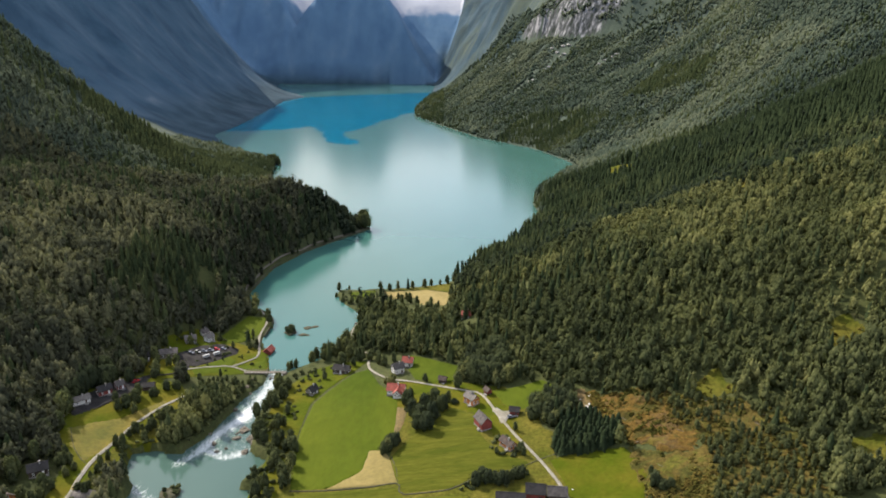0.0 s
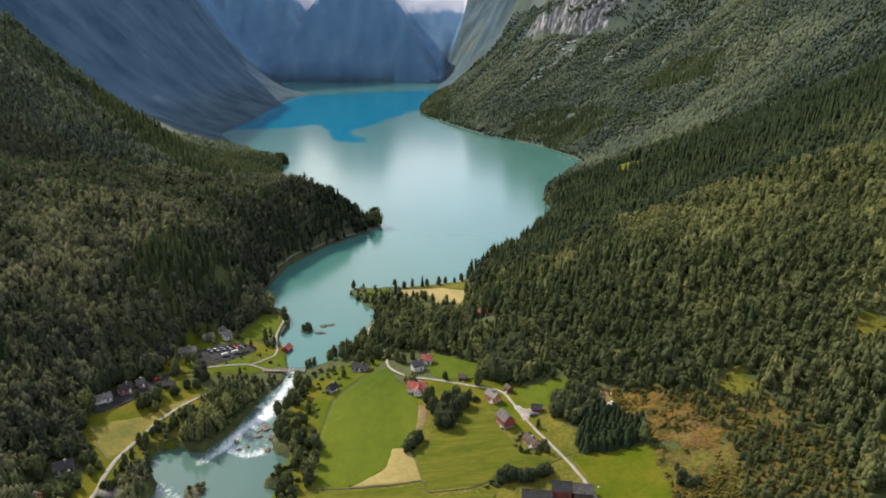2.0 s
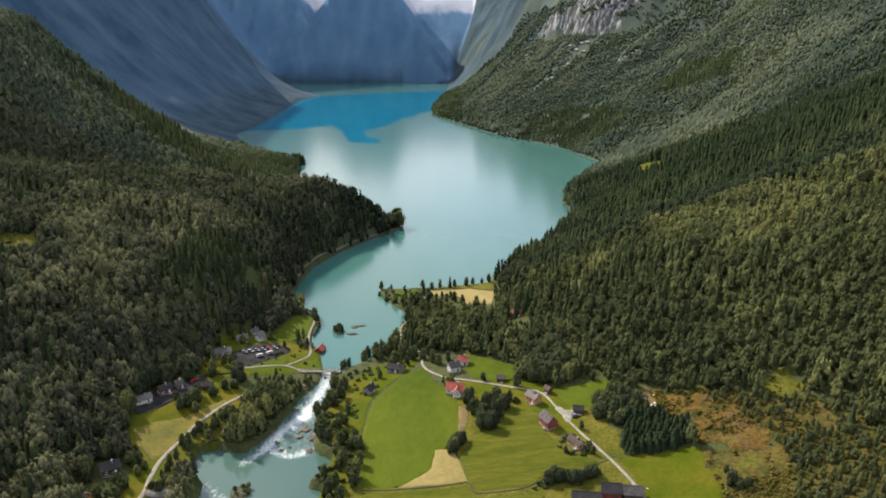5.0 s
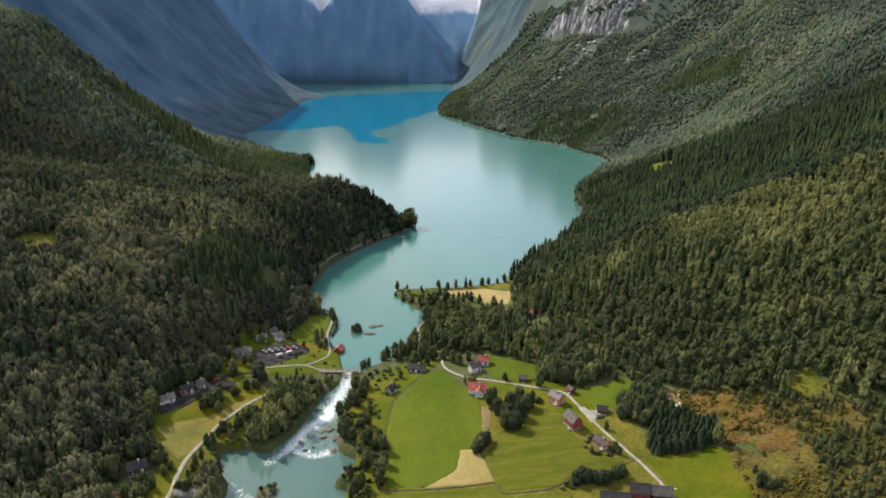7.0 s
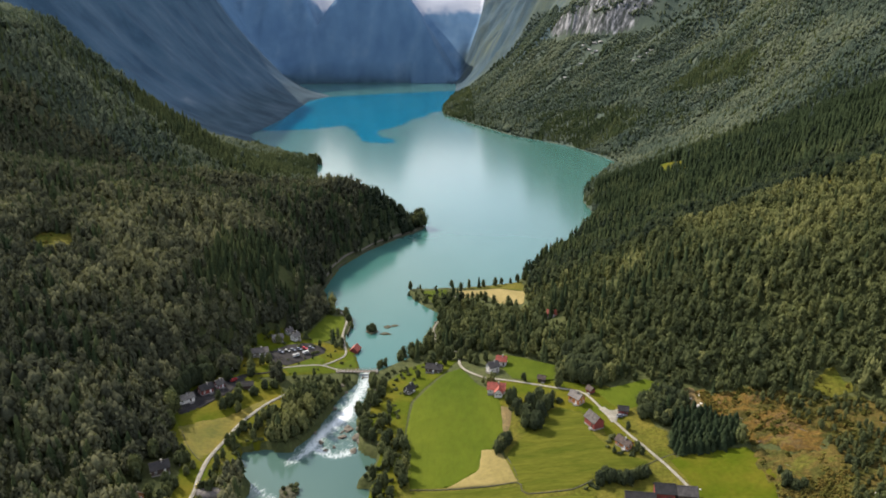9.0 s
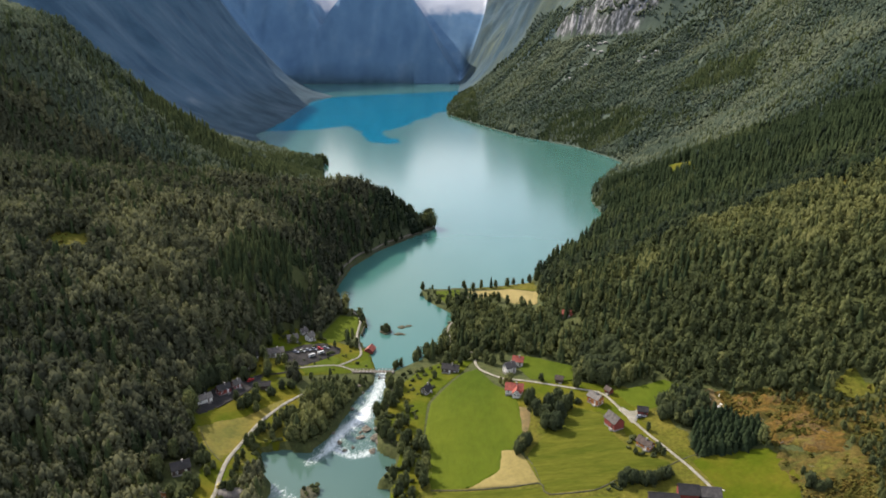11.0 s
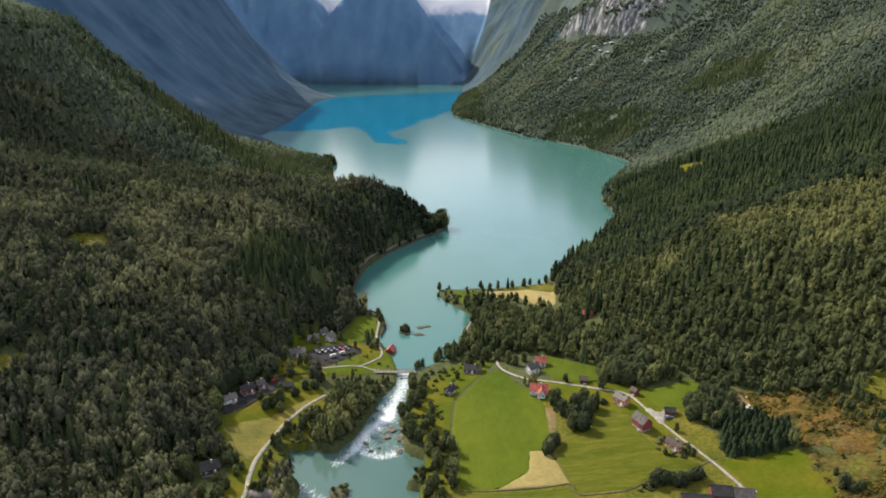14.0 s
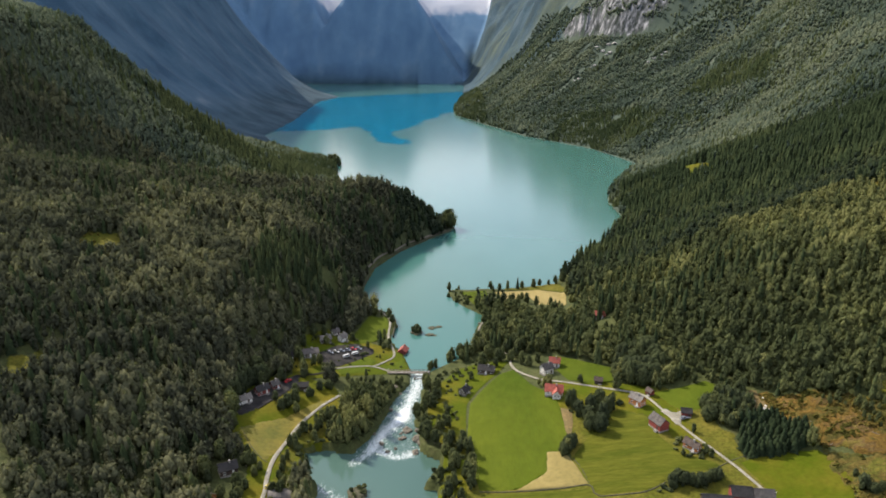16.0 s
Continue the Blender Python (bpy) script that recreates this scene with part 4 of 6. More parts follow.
def scatter(y0, y1, step, seed):
    """Jittered places in the woods between two distances up the valley."""
    rng = np.random.default_rng(seed)
    half = 0.72 * y1 + 100
    x, y = np.meshgrid(np.arange(-42 - half, -42 + half, step), np.arange(y0, y1, step))
    x, y = x.ravel() + rng.uniform(-0.55, 0.55, x.size) * step, y.ravel() + rng.uniform(-0.55, 0.55, y.size) * step
    keep = np.abs(x + 42) < 0.675 * y + 62
    x, y = x[keep], y[keep]
    if y0 > 2000:
        keep = (x > -150) & (x < 750)
        x, y = x[keep], y[keep]
    d = water_distance(x, y)
    keep = d > 0.8
    x, y, d = x[keep], y[keep], d[keep]
    for poly in OPEN:
        if y0 < 900:
            keep = signed(x, y, poly) > 1.0
            x, y, d = x[keep], y[keep], d[keep]
    for poly in GLADES if y0 >= 900 else ():
        keep = signed(x, y, poly) > 1.0
        x, y, d = x[keep], y[keep], d[keep]
    for px, py, size in OUTCROPS if y0 > 1200 else ():
        keep = (x - px) ** 2 + ((y - py + 0.8 * size) * 0.7) ** 2 > (1.25 * size) ** 2
        x, y, d = x[keep], y[keep], d[keep]
    for line in GULLIES if y0 >= 900 else ():
        far = np.full(x.shape, 1e9)
        for px, py in glide(line, 4.0):
            far = np.minimum(far, (x - px) ** 2 + (y - py) ** 2)
        keep = far > (6.5 + 2.5 * rng.uniform(-1, 1, x.size)) ** 2
        x, y, d = x[keep], y[keep], d[keep]
    if y0 < 820:
        keep = road_distance(x, y) > np.where(y > 520, 1.9, 3.0)
        x, y, d = x[keep], y[keep], d[keep]
    glade = fbm(x, y, 26, 3, 61) + 0.5 * fbm(x, y, 11, 2, 62)
    keep = glade > -0.27 + 0.06 * (rng.uniform(0, 1, x.size) - 0.5)
    keep &= (x > -480) | (y < 1190)
    x, y, d = x[keep], y[keep], d[keep]
    z = ground_height(x, y)
    e = 3.0
    steep = np.hypot(ground_height(x + e, y) - z, ground_height(x, y + e) - z) / e
    keep = ((steep < (1.35 if y0 < 2000 else 3.0) + 0.4 * rng.uniform(-1, 1, x.size)) | ((x < 0) & (y < 1300))) & ((x > -330 - 0.6 * np.maximum(y - 1250, 0)) | (y < 1400 + 100 * rng.uniform(-1, 1, x.size))) & (z < 330 + 80 * fbm(x, y, 160, 3, 64))
    return x[keep], y[keep], z[keep], rng


# dark spruces planted in place of cloud shade on the slopes
SHADE_STANDS = [[(560, 930), (491, 911), (421, 985), (311, 1030), (219, 1040), (148, 1043), (121, 800), (170, 715), (235, 680), (320, 682), (376, 660), (480, 615), (560, 650)],
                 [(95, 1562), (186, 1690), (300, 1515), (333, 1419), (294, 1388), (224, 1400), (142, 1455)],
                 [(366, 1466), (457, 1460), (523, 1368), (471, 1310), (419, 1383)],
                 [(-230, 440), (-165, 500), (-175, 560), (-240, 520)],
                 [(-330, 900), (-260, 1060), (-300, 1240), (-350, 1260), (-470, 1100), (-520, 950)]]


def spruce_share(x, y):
    """How much of the wood is spruce; dark stands imitate cloud shade on the east side's shoulder and the western
    knoll.
    """
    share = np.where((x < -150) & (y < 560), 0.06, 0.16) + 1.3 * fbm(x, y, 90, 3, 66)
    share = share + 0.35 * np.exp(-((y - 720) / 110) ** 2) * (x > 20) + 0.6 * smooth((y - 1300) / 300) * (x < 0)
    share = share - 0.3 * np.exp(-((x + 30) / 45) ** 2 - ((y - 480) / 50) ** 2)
    for stand in SHADE_STANDS:
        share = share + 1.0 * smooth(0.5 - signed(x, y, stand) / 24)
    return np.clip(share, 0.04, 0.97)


shape_rng = np.random.default_rng(11)
SPRUCE_NEAR = [spruce_shape(shape_rng, 6, 8) for k in range(6)]
SPRUCE_MID = [spruce_shape(shape_rng, 4, 6) for k in range(5)]
SPRUCE_FAR = [spruce_shape(shape_rng, 2, 4) for k in range(5)]
BIRCH_NEAR = [leaf_crown(shape_rng, (5, 6, 7)[k % 3], (0.55, 0.72, 0.90, 1.15)[k % 4], 60, 0.046, True) for k in range(16)]
BIRCH_MID = [leaf_crown(shape_rng, (4, 4, 5)[k % 3], (0.60, 0.75, 0.95)[k % 3], 18, 0.06, True) for k in range(9)]
BIRCH_FAR = [(OCT_V * shape_rng.uniform(0.7, 1.3, (6, 1)) * (0.30, 0.30, 0.46) + (0, 0, 0.47), OCT_F) for k in range(8)]
for y0, y1, step, conifers, leafy, tall, seed in ((235, 520, 3.85, SPRUCE_NEAR, BIRCH_NEAR, 0.88, 101), (520, 800, 4.5, SPRUCE_MID, BIRCH_MID, 1.05, 102), (800, 1000, 4.5, SPRUCE_MID, BIRCH_MID, 0.95, 106),
                                                   (1000, 1500, 3.7, SPRUCE_FAR, BIRCH_FAR, 0.68, 103), (1500, 2300, 4.9, SPRUCE_FAR, BIRCH_FAR, 0.74, 104), (2300, 3100, 8.0, SPRUCE_FAR, BIRCH_FAR, 0.95, 105)):
    x, y, z, rng = scatter(y0, y1, step, seed)
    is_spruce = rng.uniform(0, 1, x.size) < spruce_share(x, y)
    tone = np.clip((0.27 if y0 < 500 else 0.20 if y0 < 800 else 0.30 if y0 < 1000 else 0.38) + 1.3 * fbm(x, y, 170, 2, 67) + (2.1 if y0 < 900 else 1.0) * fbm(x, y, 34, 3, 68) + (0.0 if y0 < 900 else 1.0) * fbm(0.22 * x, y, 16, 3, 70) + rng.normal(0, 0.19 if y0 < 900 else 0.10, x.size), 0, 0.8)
    tone = tone - 0.22 * np.exp(-((x + 25) / 50) ** 2 - ((y - 480) / 45) ** 2)
    # shade of the middle slopes, put into the leaf tone
    tone = np.clip(tone - (0.08 if y0 == 520 else 0.0) - (0.06 if y0 == 520 else 0.0) * (x < 0), 0, 0.8)
    # the shoulder's cloud shade also lowers the leaf tone
    tone = np.clip(tone - 0.3 * smooth(0.5 - signed(x, y, SHADE_STANDS[0]) / 40), 0, 0.8)
    # shade at the wood's edge behind the farm, as darker leaves
    tone = np.clip(tone - 0.28 * np.exp(-((x - 35) / 55) ** 2 - ((y - 405) / 40) ** 2) * (y0 < 500), 0, 0.8)
    # ridge haze, sunlit plateau and eastern slope, shaded west: all as leaf tone
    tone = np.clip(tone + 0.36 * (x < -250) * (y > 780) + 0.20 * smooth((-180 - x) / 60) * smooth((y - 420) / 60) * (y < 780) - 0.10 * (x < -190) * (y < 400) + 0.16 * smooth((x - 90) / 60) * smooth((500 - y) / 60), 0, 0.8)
    size = tall * (1 + 1.1 * fbm(x, y, 38, 3, 69)) * np.where((x > 0) & (y < 700), 0.92, 1.0)
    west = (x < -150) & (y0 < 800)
    kinds = [(is_spruce, conifers, 8, 19, SPRUCE, "spruce_forest", "dense dark green spruce wood on the valley side, some standing in for cloud shade")]
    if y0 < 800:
        kinds += [(~is_spruce & ~west, leafy, 6.5, 16.5, BIRCH if y0 < 500 else SHADED_BIRCH, "birch_forest", "dense olive green birch wood on the valley side"), (~is_spruce & west, leafy, 6.5, 17.0, GREYED_BIRCH, "alder_forest", "dense wood above the hamlet, shade greyed into its leaves")]
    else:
        kinds += [(~is_spruce, leafy, 6.5, 16.5, HAZED_BIRCH, "birch_forest", "fine birch wood on the far slopes, haze in its leaf colour")]
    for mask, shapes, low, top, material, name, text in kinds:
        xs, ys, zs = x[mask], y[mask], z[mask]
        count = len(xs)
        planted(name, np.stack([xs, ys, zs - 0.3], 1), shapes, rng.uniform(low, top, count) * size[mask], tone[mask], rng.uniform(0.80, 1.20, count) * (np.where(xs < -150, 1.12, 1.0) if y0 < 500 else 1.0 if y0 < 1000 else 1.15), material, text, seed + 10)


# ---- things: helpers ----
def paint(name, colour, rough=0.7, spread=0.25, scale=0.8, stretch=(1, 1, 1), metal=0.0, bump=0.15):
    dark = tuple(c * (1 - spread) for c in colour)
    light = tuple(min(0.9, c * (1 + spread)) for c in colour)
    return surface(name, dark, light, scale, 6, rough, metal, bump, stretch=stretch)


WHITE_WOOD = paint("white_painted_boards", (0.52, 0.50, 0.46), 0.6, 0.12, 0.6, (1, 1, 0.3))
RED_WOOD = paint("barn_red_boards", (0.17, 0.036, 0.028), 0.75, 0.25, 0.6, (1, 1, 0.3))
ORANGE_WOOD = paint("orange_red_boards", (0.40, 0.15, 0.045), 0.7, 0.25, 0.6, (1, 1, 0.3))
BROWN_WOOD = paint("dark_brown_boards", (0.060, 0.040, 0.030), 0.8, 0.3, 0.6, (1, 1, 0.3))
GREY_WOOD = paint("weathered_boards", (0.135, 0.118, 0.095), 0.85, 0.3, 0.6, (1, 1, 0.3))
RED_TILE = paint("red_roof_tiles", (0.24, 0.055, 0.036), 0.7, 0.3, 0.7)
GREY_SLATE = paint("grey_slate", (0.070, 0.062, 0.056), 0.9, 0.3, 0.6)
DARK_SLATE = paint("dark_slate", (0.026, 0.024, 0.023), 0.9, 0.3, 0.6)
PALE_METAL = paint("pale_roof_sheet", (0.120, 0.108, 0.095), 0.9, 0.2, 0.5)
BROWN_TILE = paint("brown_roof_tiles", (0.058, 0.043, 0.035), 0.9, 0.3, 0.7)
GLASS = paint("window_glass", (0.03, 0.035, 0.04), 0.08, 0.1, 1.0, bump=0)
TRIM = paint("white_trim", (0.72, 0.71, 0.68), 0.5, 0.08, 1.0)
RUBBER = paint("tyre_rubber", (0.02, 0.02, 0.02), 0.9, 0.2, 2.0)
CAR_WHITE = paint("white_car_paint", (0.36, 0.36, 0.35), 0.25, 0.05, 1.0, bump=0)
CAR_GREY = paint("grey_car_paint", (0.16, 0.17, 0.19), 0.25, 0.05, 1.0, bump=0)
CAR_RED = paint("red_car_paint", (0.35, 0.03, 0.03), 0.25, 0.05, 1.0, bump=0)
CAR_YELLOW = paint("yellow_car_paint", (0.55, 0.42, 0.08), 0.25, 0.05, 1.0, bump=0)
MOSSY = surface("mossy_stone", (0.026, 0.030, 0.012), (0.070, 0.064, 0.038), 0.9, 6, 0.95, bump=0.6)
PALE_ROCK = surface("pale_rock", (0.36, 0.35, 0.33), (0.62, 0.61, 0.58), 0.5, 6, 0.85, bump=0.5)
GREY_ROCK = surface("grey_rock", (0.16, 0.155, 0.145), (0.46, 0.44, 0.41), 0.2, 6, 0.9, bump=0.5)
SCRUB_LEAF = foliage("scrub_leaves", [(0.0, (0.055, 0.060, 0.016)), (0.45, (0.085, 0.080, 0.020)), (0.75, (0.125, 0.092, 0.026)), (1.0, (0.14, 0.125, 0.03))], 0.4)


def box(bm, lo, hi):
    made = bmesh.ops.create_cube(bm, size=1.0)["verts"]
    mid, span = (Vector(lo) + Vector(hi)) / 2, Vector(hi) - Vector(lo)
    for v in made:
        v.co = Vector((v.co.x * span.x, v.co.y * span.y, v.co.z * span.z)) + mid
    return made


def solid(bm, ring, way):
    """A prism: a ring of points pushed along a vector."""
    a = [bm.verts.new(p) for p in ring]
    b = [bm.verts.new(Vector(p) + Vector(way)) for p in ring]
    bm.faces.new(list(reversed(a)))
    bm.faces.new(b)
    for k in range(len(ring)):
        n = (k + 1) % len(ring)
        bm.faces.new((a[k], a[n], b[n], b[k]))
    bmesh.ops.recalc_face_normals(bm, faces=bm.faces)


def height_at(x, y):
    return float(ground_height(np.array([x]), np.array([y]))[0])


WINDOW_FRAME, WINDOW_PANE = bmesh.new(), bmesh.new()
for lo, hi in (((-0.55, -0.05, -0.7), (-0.43, 0.05, 0.7)), ((0.43, -0.05, -0.7), (0.55, 0.05, 0.7)), ((-0.43, -0.05, 0.58), (0.43, 0.05, 0.7)), ((-0.43, -0.05, -0.7), (0.43, 0.05, -0.58)), ((-0.04, -0.04, -0.58), (0.04, 0.04, 0.58))):
    box(WINDOW_FRAME, lo, hi)
box(WINDOW_PANE, (-0.43, -0.015, -0.58), (0.43, 0.015, 0.58))
FRAME_MESH, PANE_MESH = bpy.data.meshes.new("window"), bpy.data.meshes.new("pane")
WINDOW_FRAME.to_mesh(FRAME_MESH)
WINDOW_PANE.to_mesh(PANE_MESH)
FRAME_MESH.materials.append(TRIM)
PANE_MESH.materials.append(GLASS)


def add_window(parent, m, size=1.0):
    win = new("window", FRAME_MESH)
    win.parent, win.matrix_basis = parent, m @ Matrix.Diagonal((size, 1, size, 1))
    pane = new("pane", PANE_MESH)
    pane.parent = win
    return win


def house(name, x, y, heading, length, width, walls, rise, wall, roof, label, category="house", windows=True, base=CONCRETE, chimney=True, wing=None, storeys=1, group="", door=True):
    """A gabled house: ridge along its own x. Walls, roof, chimney, door, windows and footing are parts."""
    thing = new(name)
    thing.matrix_basis = pose(x, y, height_at(x, y) + 0.35, 0, 0, heading)
    length, width, walls, rise = 0.82 * length, 0.82 * width, 0.86 * walls, 0.85 * rise
    l, w = length / 2, width / 2
    bm = bmesh.new()
    box(bm, (-l - 0.08, -w - 0.08, -3.0), (l + 0.08, w + 0.08, 0.45))
    part("foundation", bm, base, thing)
    bm = bmesh.new()
    solid(bm, [(-l, -w, 0.45), (-l, w, 0.45), (-l, w, walls), (-l, 0, walls + rise), (-l, -w, walls)], (length, 0, 0))
    part("wall", bm, wall, thing)
    bm = bmesh.new()
    over, eave, thick = 0.55, 0.5, 0.22
    k = rise / w
    for side in (-1, 1):
        low = (side * (w + eave), walls - k * eave)
        solid(bm, [(-l - over, 0, walls + rise + 0.02), (-l - over, low[0], low[1] + 0.02), (-l - over, low[0], low[1] + thick), (-l - over, 0, walls + rise + thick + 0.05)], (length + 2 * over, 0, 0))
    top = part("roof", bm, roof, thing)
    bm = bmesh.new()
    box(bm, (-l - over, -0.14, walls + rise + thick), (l + over, 0.14, walls + rise + thick + 0.10))
    part("ridge_cap", bm, roof, top)
    if chimney:
        bm = bmesh.new()
        box(bm, (l * 0.25 - 0.35, -0.85, walls + rise * 0.55), (l * 0.25 + 0.35, -0.2, walls + rise + 1.0))
        box(bm, (l * 0.25 - 0.43, -0.93, walls + rise + 1.0), (l * 0.25 + 0.43, -0.12, walls + rise + 1.15))
        part("chimney", bm, CONCRETE, top)
    if windows:
        count = max(2, int(length / 3.2))
        for s in range(storeys):
            h = 1.7 + 2.3 * s
            if h > walls - 0.6:
                break
            for k2 in range(count):
                px = -l + length * (k2 + 0.5) / count
                for side in (-1, 1):
                    if door and s == 0 and side == -1 and k2 == count // 2:
                        continue
                    add_window(thing, pose(px, side * (w + 0.02), h))
            for side in (-1, 1):
                for q in (-0.25, 0.25):
                    add_window(thing, pose(side * (l + 0.02), q * width, h, 0, 0, 90))
        for side in (-1, 1):
            add_window(thing, pose(side * (l + 0.02), 0, walls + rise * 0.35, 0, 0, 90), 0.8)
    if door:
        px = -l + length * (max(2, int(length / 3.2)) // 2 + 0.5) / max(2, int(length / 3.2))
        bm = bmesh.new()
        box(bm, (px - 0.5, -w - 0.06, 0.45), (px + 0.5, -w + 0.02, 2.5))
        leaf = part("door", bm, TRIM if wall is not WHITE_WOOD and category == "house" else BROWN_WOOD, thing)
        bm = bmesh.new()
        box(bm, (px + 0.32, -w - 0.12, 1.42), (px + 0.40, -w - 0.06, 1.54))
        part("door_handle", bm, DARK_SLATE, leaf)
        bm = bmesh.new()
        box(bm, (px - 0.9, -w - 1.3, -0.8), (px + 0.9, -w - 0.08, 0.38))
        part("doorstep", bm, CONCRETE, thing)
    if wing:
        wl, ww, wx = wing
        bm = bmesh.new()
        solid(bm, [(wx - ww / 2, -w - wl, -2.5), (wx + ww / 2, -w - wl, -2.5), (wx + ww / 2, -w - wl, walls - 0.3), (wx, -w - wl, walls + rise * 0.72), (wx - ww / 2, -w - wl, walls - 0.3)], (0, wl - 0.01, 0))
        part("gable_wing", bm, wall, thing)
        bm = bmesh.new()
        kk = (rise * 0.72 + 0.3) / (ww / 2)
        for side in (-1, 1):
            edge = wx + side * (ww / 2 + 0.45)
            solid(bm, [(wx, -w - wl - 0.5, walls + rise * 0.72 + 0.03), (edge, -w - wl - 0.5, walls - 0.3 - 0.45 * kk + 0.03), (edge, -w - wl - 0.5, walls - 0.3 - 0.45 * kk + 0.24), (wx, -w - wl - 0.5, walls + rise * 0.72 + 0.26)], (0, wl + w + 0.4, 0))
        part("wing_roof", bm, roof, thing)
        add_window(thing, pose(wx - ww * 0.2, -w - wl - 0.02, 1.8), 1.0)
        add_window(thing, pose(wx + ww * 0.2, -w - wl - 0.02, 1.8), 1.0)
        add_window(thing, pose(wx, -w - wl - 0.02, walls - 0.1), 0.8)
    return tagged(thing, label, category, group)


# ---- the farm and the houses east of the river ----
EASTERN = "houses east of the river"
house("farmhouse", -26.5, 367, -8, 12.0, 8.2, 3.6, 3.2, WHITE_WOOD, RED_TILE, "white wooden farmhouse with a red tiled roof", wing=(3.2, 4.6, 1.6), storeys=2, group=EASTERN)
house("farmhouse", -27.5, 394, 28, 8.0, 6.4, 4.6, 3.0, WHITE_WOOD, GREY_SLATE, "white wooden house with a grey slate roof", storeys=2, group=EASTERN)
house("farmhouse", -21.5, 402, -12, 7.6, 6.0, 4.0, 2.8, WHITE_WOOD, RED_TILE, "white house with a red roof behind the grey one", group=EASTERN)
house("cottage", -78.5, 380, 62, 7.5, 5.8, 3.0, 3.0, GREY_WOOD, DARK_SLATE, "weathered grey wooden cottage with a steep dark roof", group=EASTERN)
house("farmhouse", -64, 406, -14, 12.5, 7.0, 3.2, 2.6, BROWN_WOOD, DARK_SLATE, "long dark brown house under a dark roof among trees", group=EASTERN)
house("shed", 0.5, 374, -20, 5.0, 4.2, 2.6, 1.7, BROWN_WOOD, BROWN_TILE, "small dark brown wooden shed beside the lane", "shed", False, MOSSY, False, group=EASTERN)
house("farmhouse", 16.5, 347, -52, 9.0, 6.2, 4.4, 2.5, ORANGE_WOOD, PALE_METAL, "orange-red wooden house with a pale metal roof", storeys=2, group=EASTERN)
house("shed", 26.0, 357, -60, 4.6, 3.8, 2.6, 1.6, RED_WOOD, BROWN_TILE, "small red-brown shed beside the orange house", "shed", False, MOSSY, False, group=EASTERN)
house("barn", 21.5, 322.5, -66, 10.5, 7.2, 4.6, 3.3, RED_WOOD, GREY_SLATE, "large red barn with a grey slate roof on pale footing", "barn", False, CONCRETE, False, group=EASTERN)
house("shed", 39.0, 333.5, -12, 6.0, 4.6, 2.8, 1.9, RED_WOOD, DARK_SLATE, "small red-brown shed with a dark roof", "shed", False, MOSSY, False, group=EASTERN)
house("farmhouse", 33.0, 304, -54, 9.5, 5.4, 3.0, 2.2, ORANGE_WOOD, BROWN_TILE, "low reddish house with a brown roof in a garden", group=EASTERN)
house("barn", 30.6, 263.2, -6, 15.0, 8.0, 3.6, 3.0, BROWN_WOOD, DARK_SLATE, "long dark barn with a slate roof", "barn", False, MOSSY, False, group=EASTERN)
house("barn", 42.0, 266.6, -6, 10.0, 8.0, 4.6, 3.2, RED_WOOD, DARK_SLATE, "dark red barn with a dark slate roof", "barn", False, MOSSY, False, group=EASTERN)
house("barn", 51.3, 265.2, -6, 9.8, 7.0, 4.0, 3.0, BROWN_WOOD, GREY_SLATE, "dark barn beside the gravel lane", "barn", False, MOSSY, False, group=EASTERN)
house("cottage", 17, 457, -10, 8.0, 6.0, 3.0, 2.4, RED_WOOD, RED_TILE, "small red cottage hidden in the wood", group=EASTERN)

# ---- the hamlet west of the river ----
WESTERN = "houses west of the river"
house("boathouse", -120.5, 445, 78, 8.4, 6.6, 3.4, 2.6, RED_WOOD, RED_TILE, "red boathouse with a red roof at the water", "boathouse", False, STONE, False, group=WESTERN)
house("lodge", -174.5, 445, 25, 8.5, 6.0, 3.4, 2.4, GREY_WOOD, PALE_METAL, "grey house with a pale metal roof", group=WESTERN)
house("cottage", -163.5, 450.5, 60, 6.5, 5.5, 4.0, 2.6, WHITE_WOOD, PALE_METAL, "white house with a pale roof by the meadow", storeys=2, group=WESTERN)
house("cottage", -170.0, 460, 40, 5.5, 4.8, 3.0, 2.2, WHITE_WOOD, GREY_SLATE, "small white house with a grey roof", group=WESTERN)
house("hotel", -180.5, 421, 20, 13.0, 9.0, 3.6, 2.2, GREY_WOOD, GREY_SLATE, "wide low guest house with a blue-grey slate roof", group=WESTERN)
house("cottage", -193, 412, 40, 7.0, 5.5, 3.4, 2.4, WHITE_WOOD, DARK_SLATE, "white cottage with a dark roof among trees", group=WESTERN)
house("cottage", -194, 399, 30, 8.0, 6.0, 3.4, 2.4, BROWN_WOOD, GREY_SLATE, "dark cottage with a grey roof among trees", group=WESTERN)
house("lodge", -205, 354.5, 42, 11.0, 6.0, 3.2, 2.2, WHITE_WOOD, PALE_METAL, "long white lodge with a pale sheet roof", group=WESTERN)
house("lodge", -197.5, 367, 44, 9.0, 6.0, 3.8, 2.6, RED_WOOD, DARK_SLATE, "red wooden lodge with a dark roof", storeys=2, group=WESTERN)
house("lodge", -192.0, 374.5, 46, 5.5, 5.0, 3.4, 2.4, RED_WOOD, GREY_SLATE, "small red lodge beside the lane", group=WESTERN)
house("shed", -176, 377.5, 10, 8.0, 6.0, 2.8, 1.8, BROWN_WOOD, DARK_SLATE, "dark timber shed above the meadow", "shed", False, MOSSY, False, group=WESTERN)
house("farmhouse", -193.5, 290.5, 30, 10.0, 7.5, 3.8, 2.8, BROWN_WOOD, DARK_SLATE, "dark timber house with a dark roof and pale terrace", group=WESTERN)
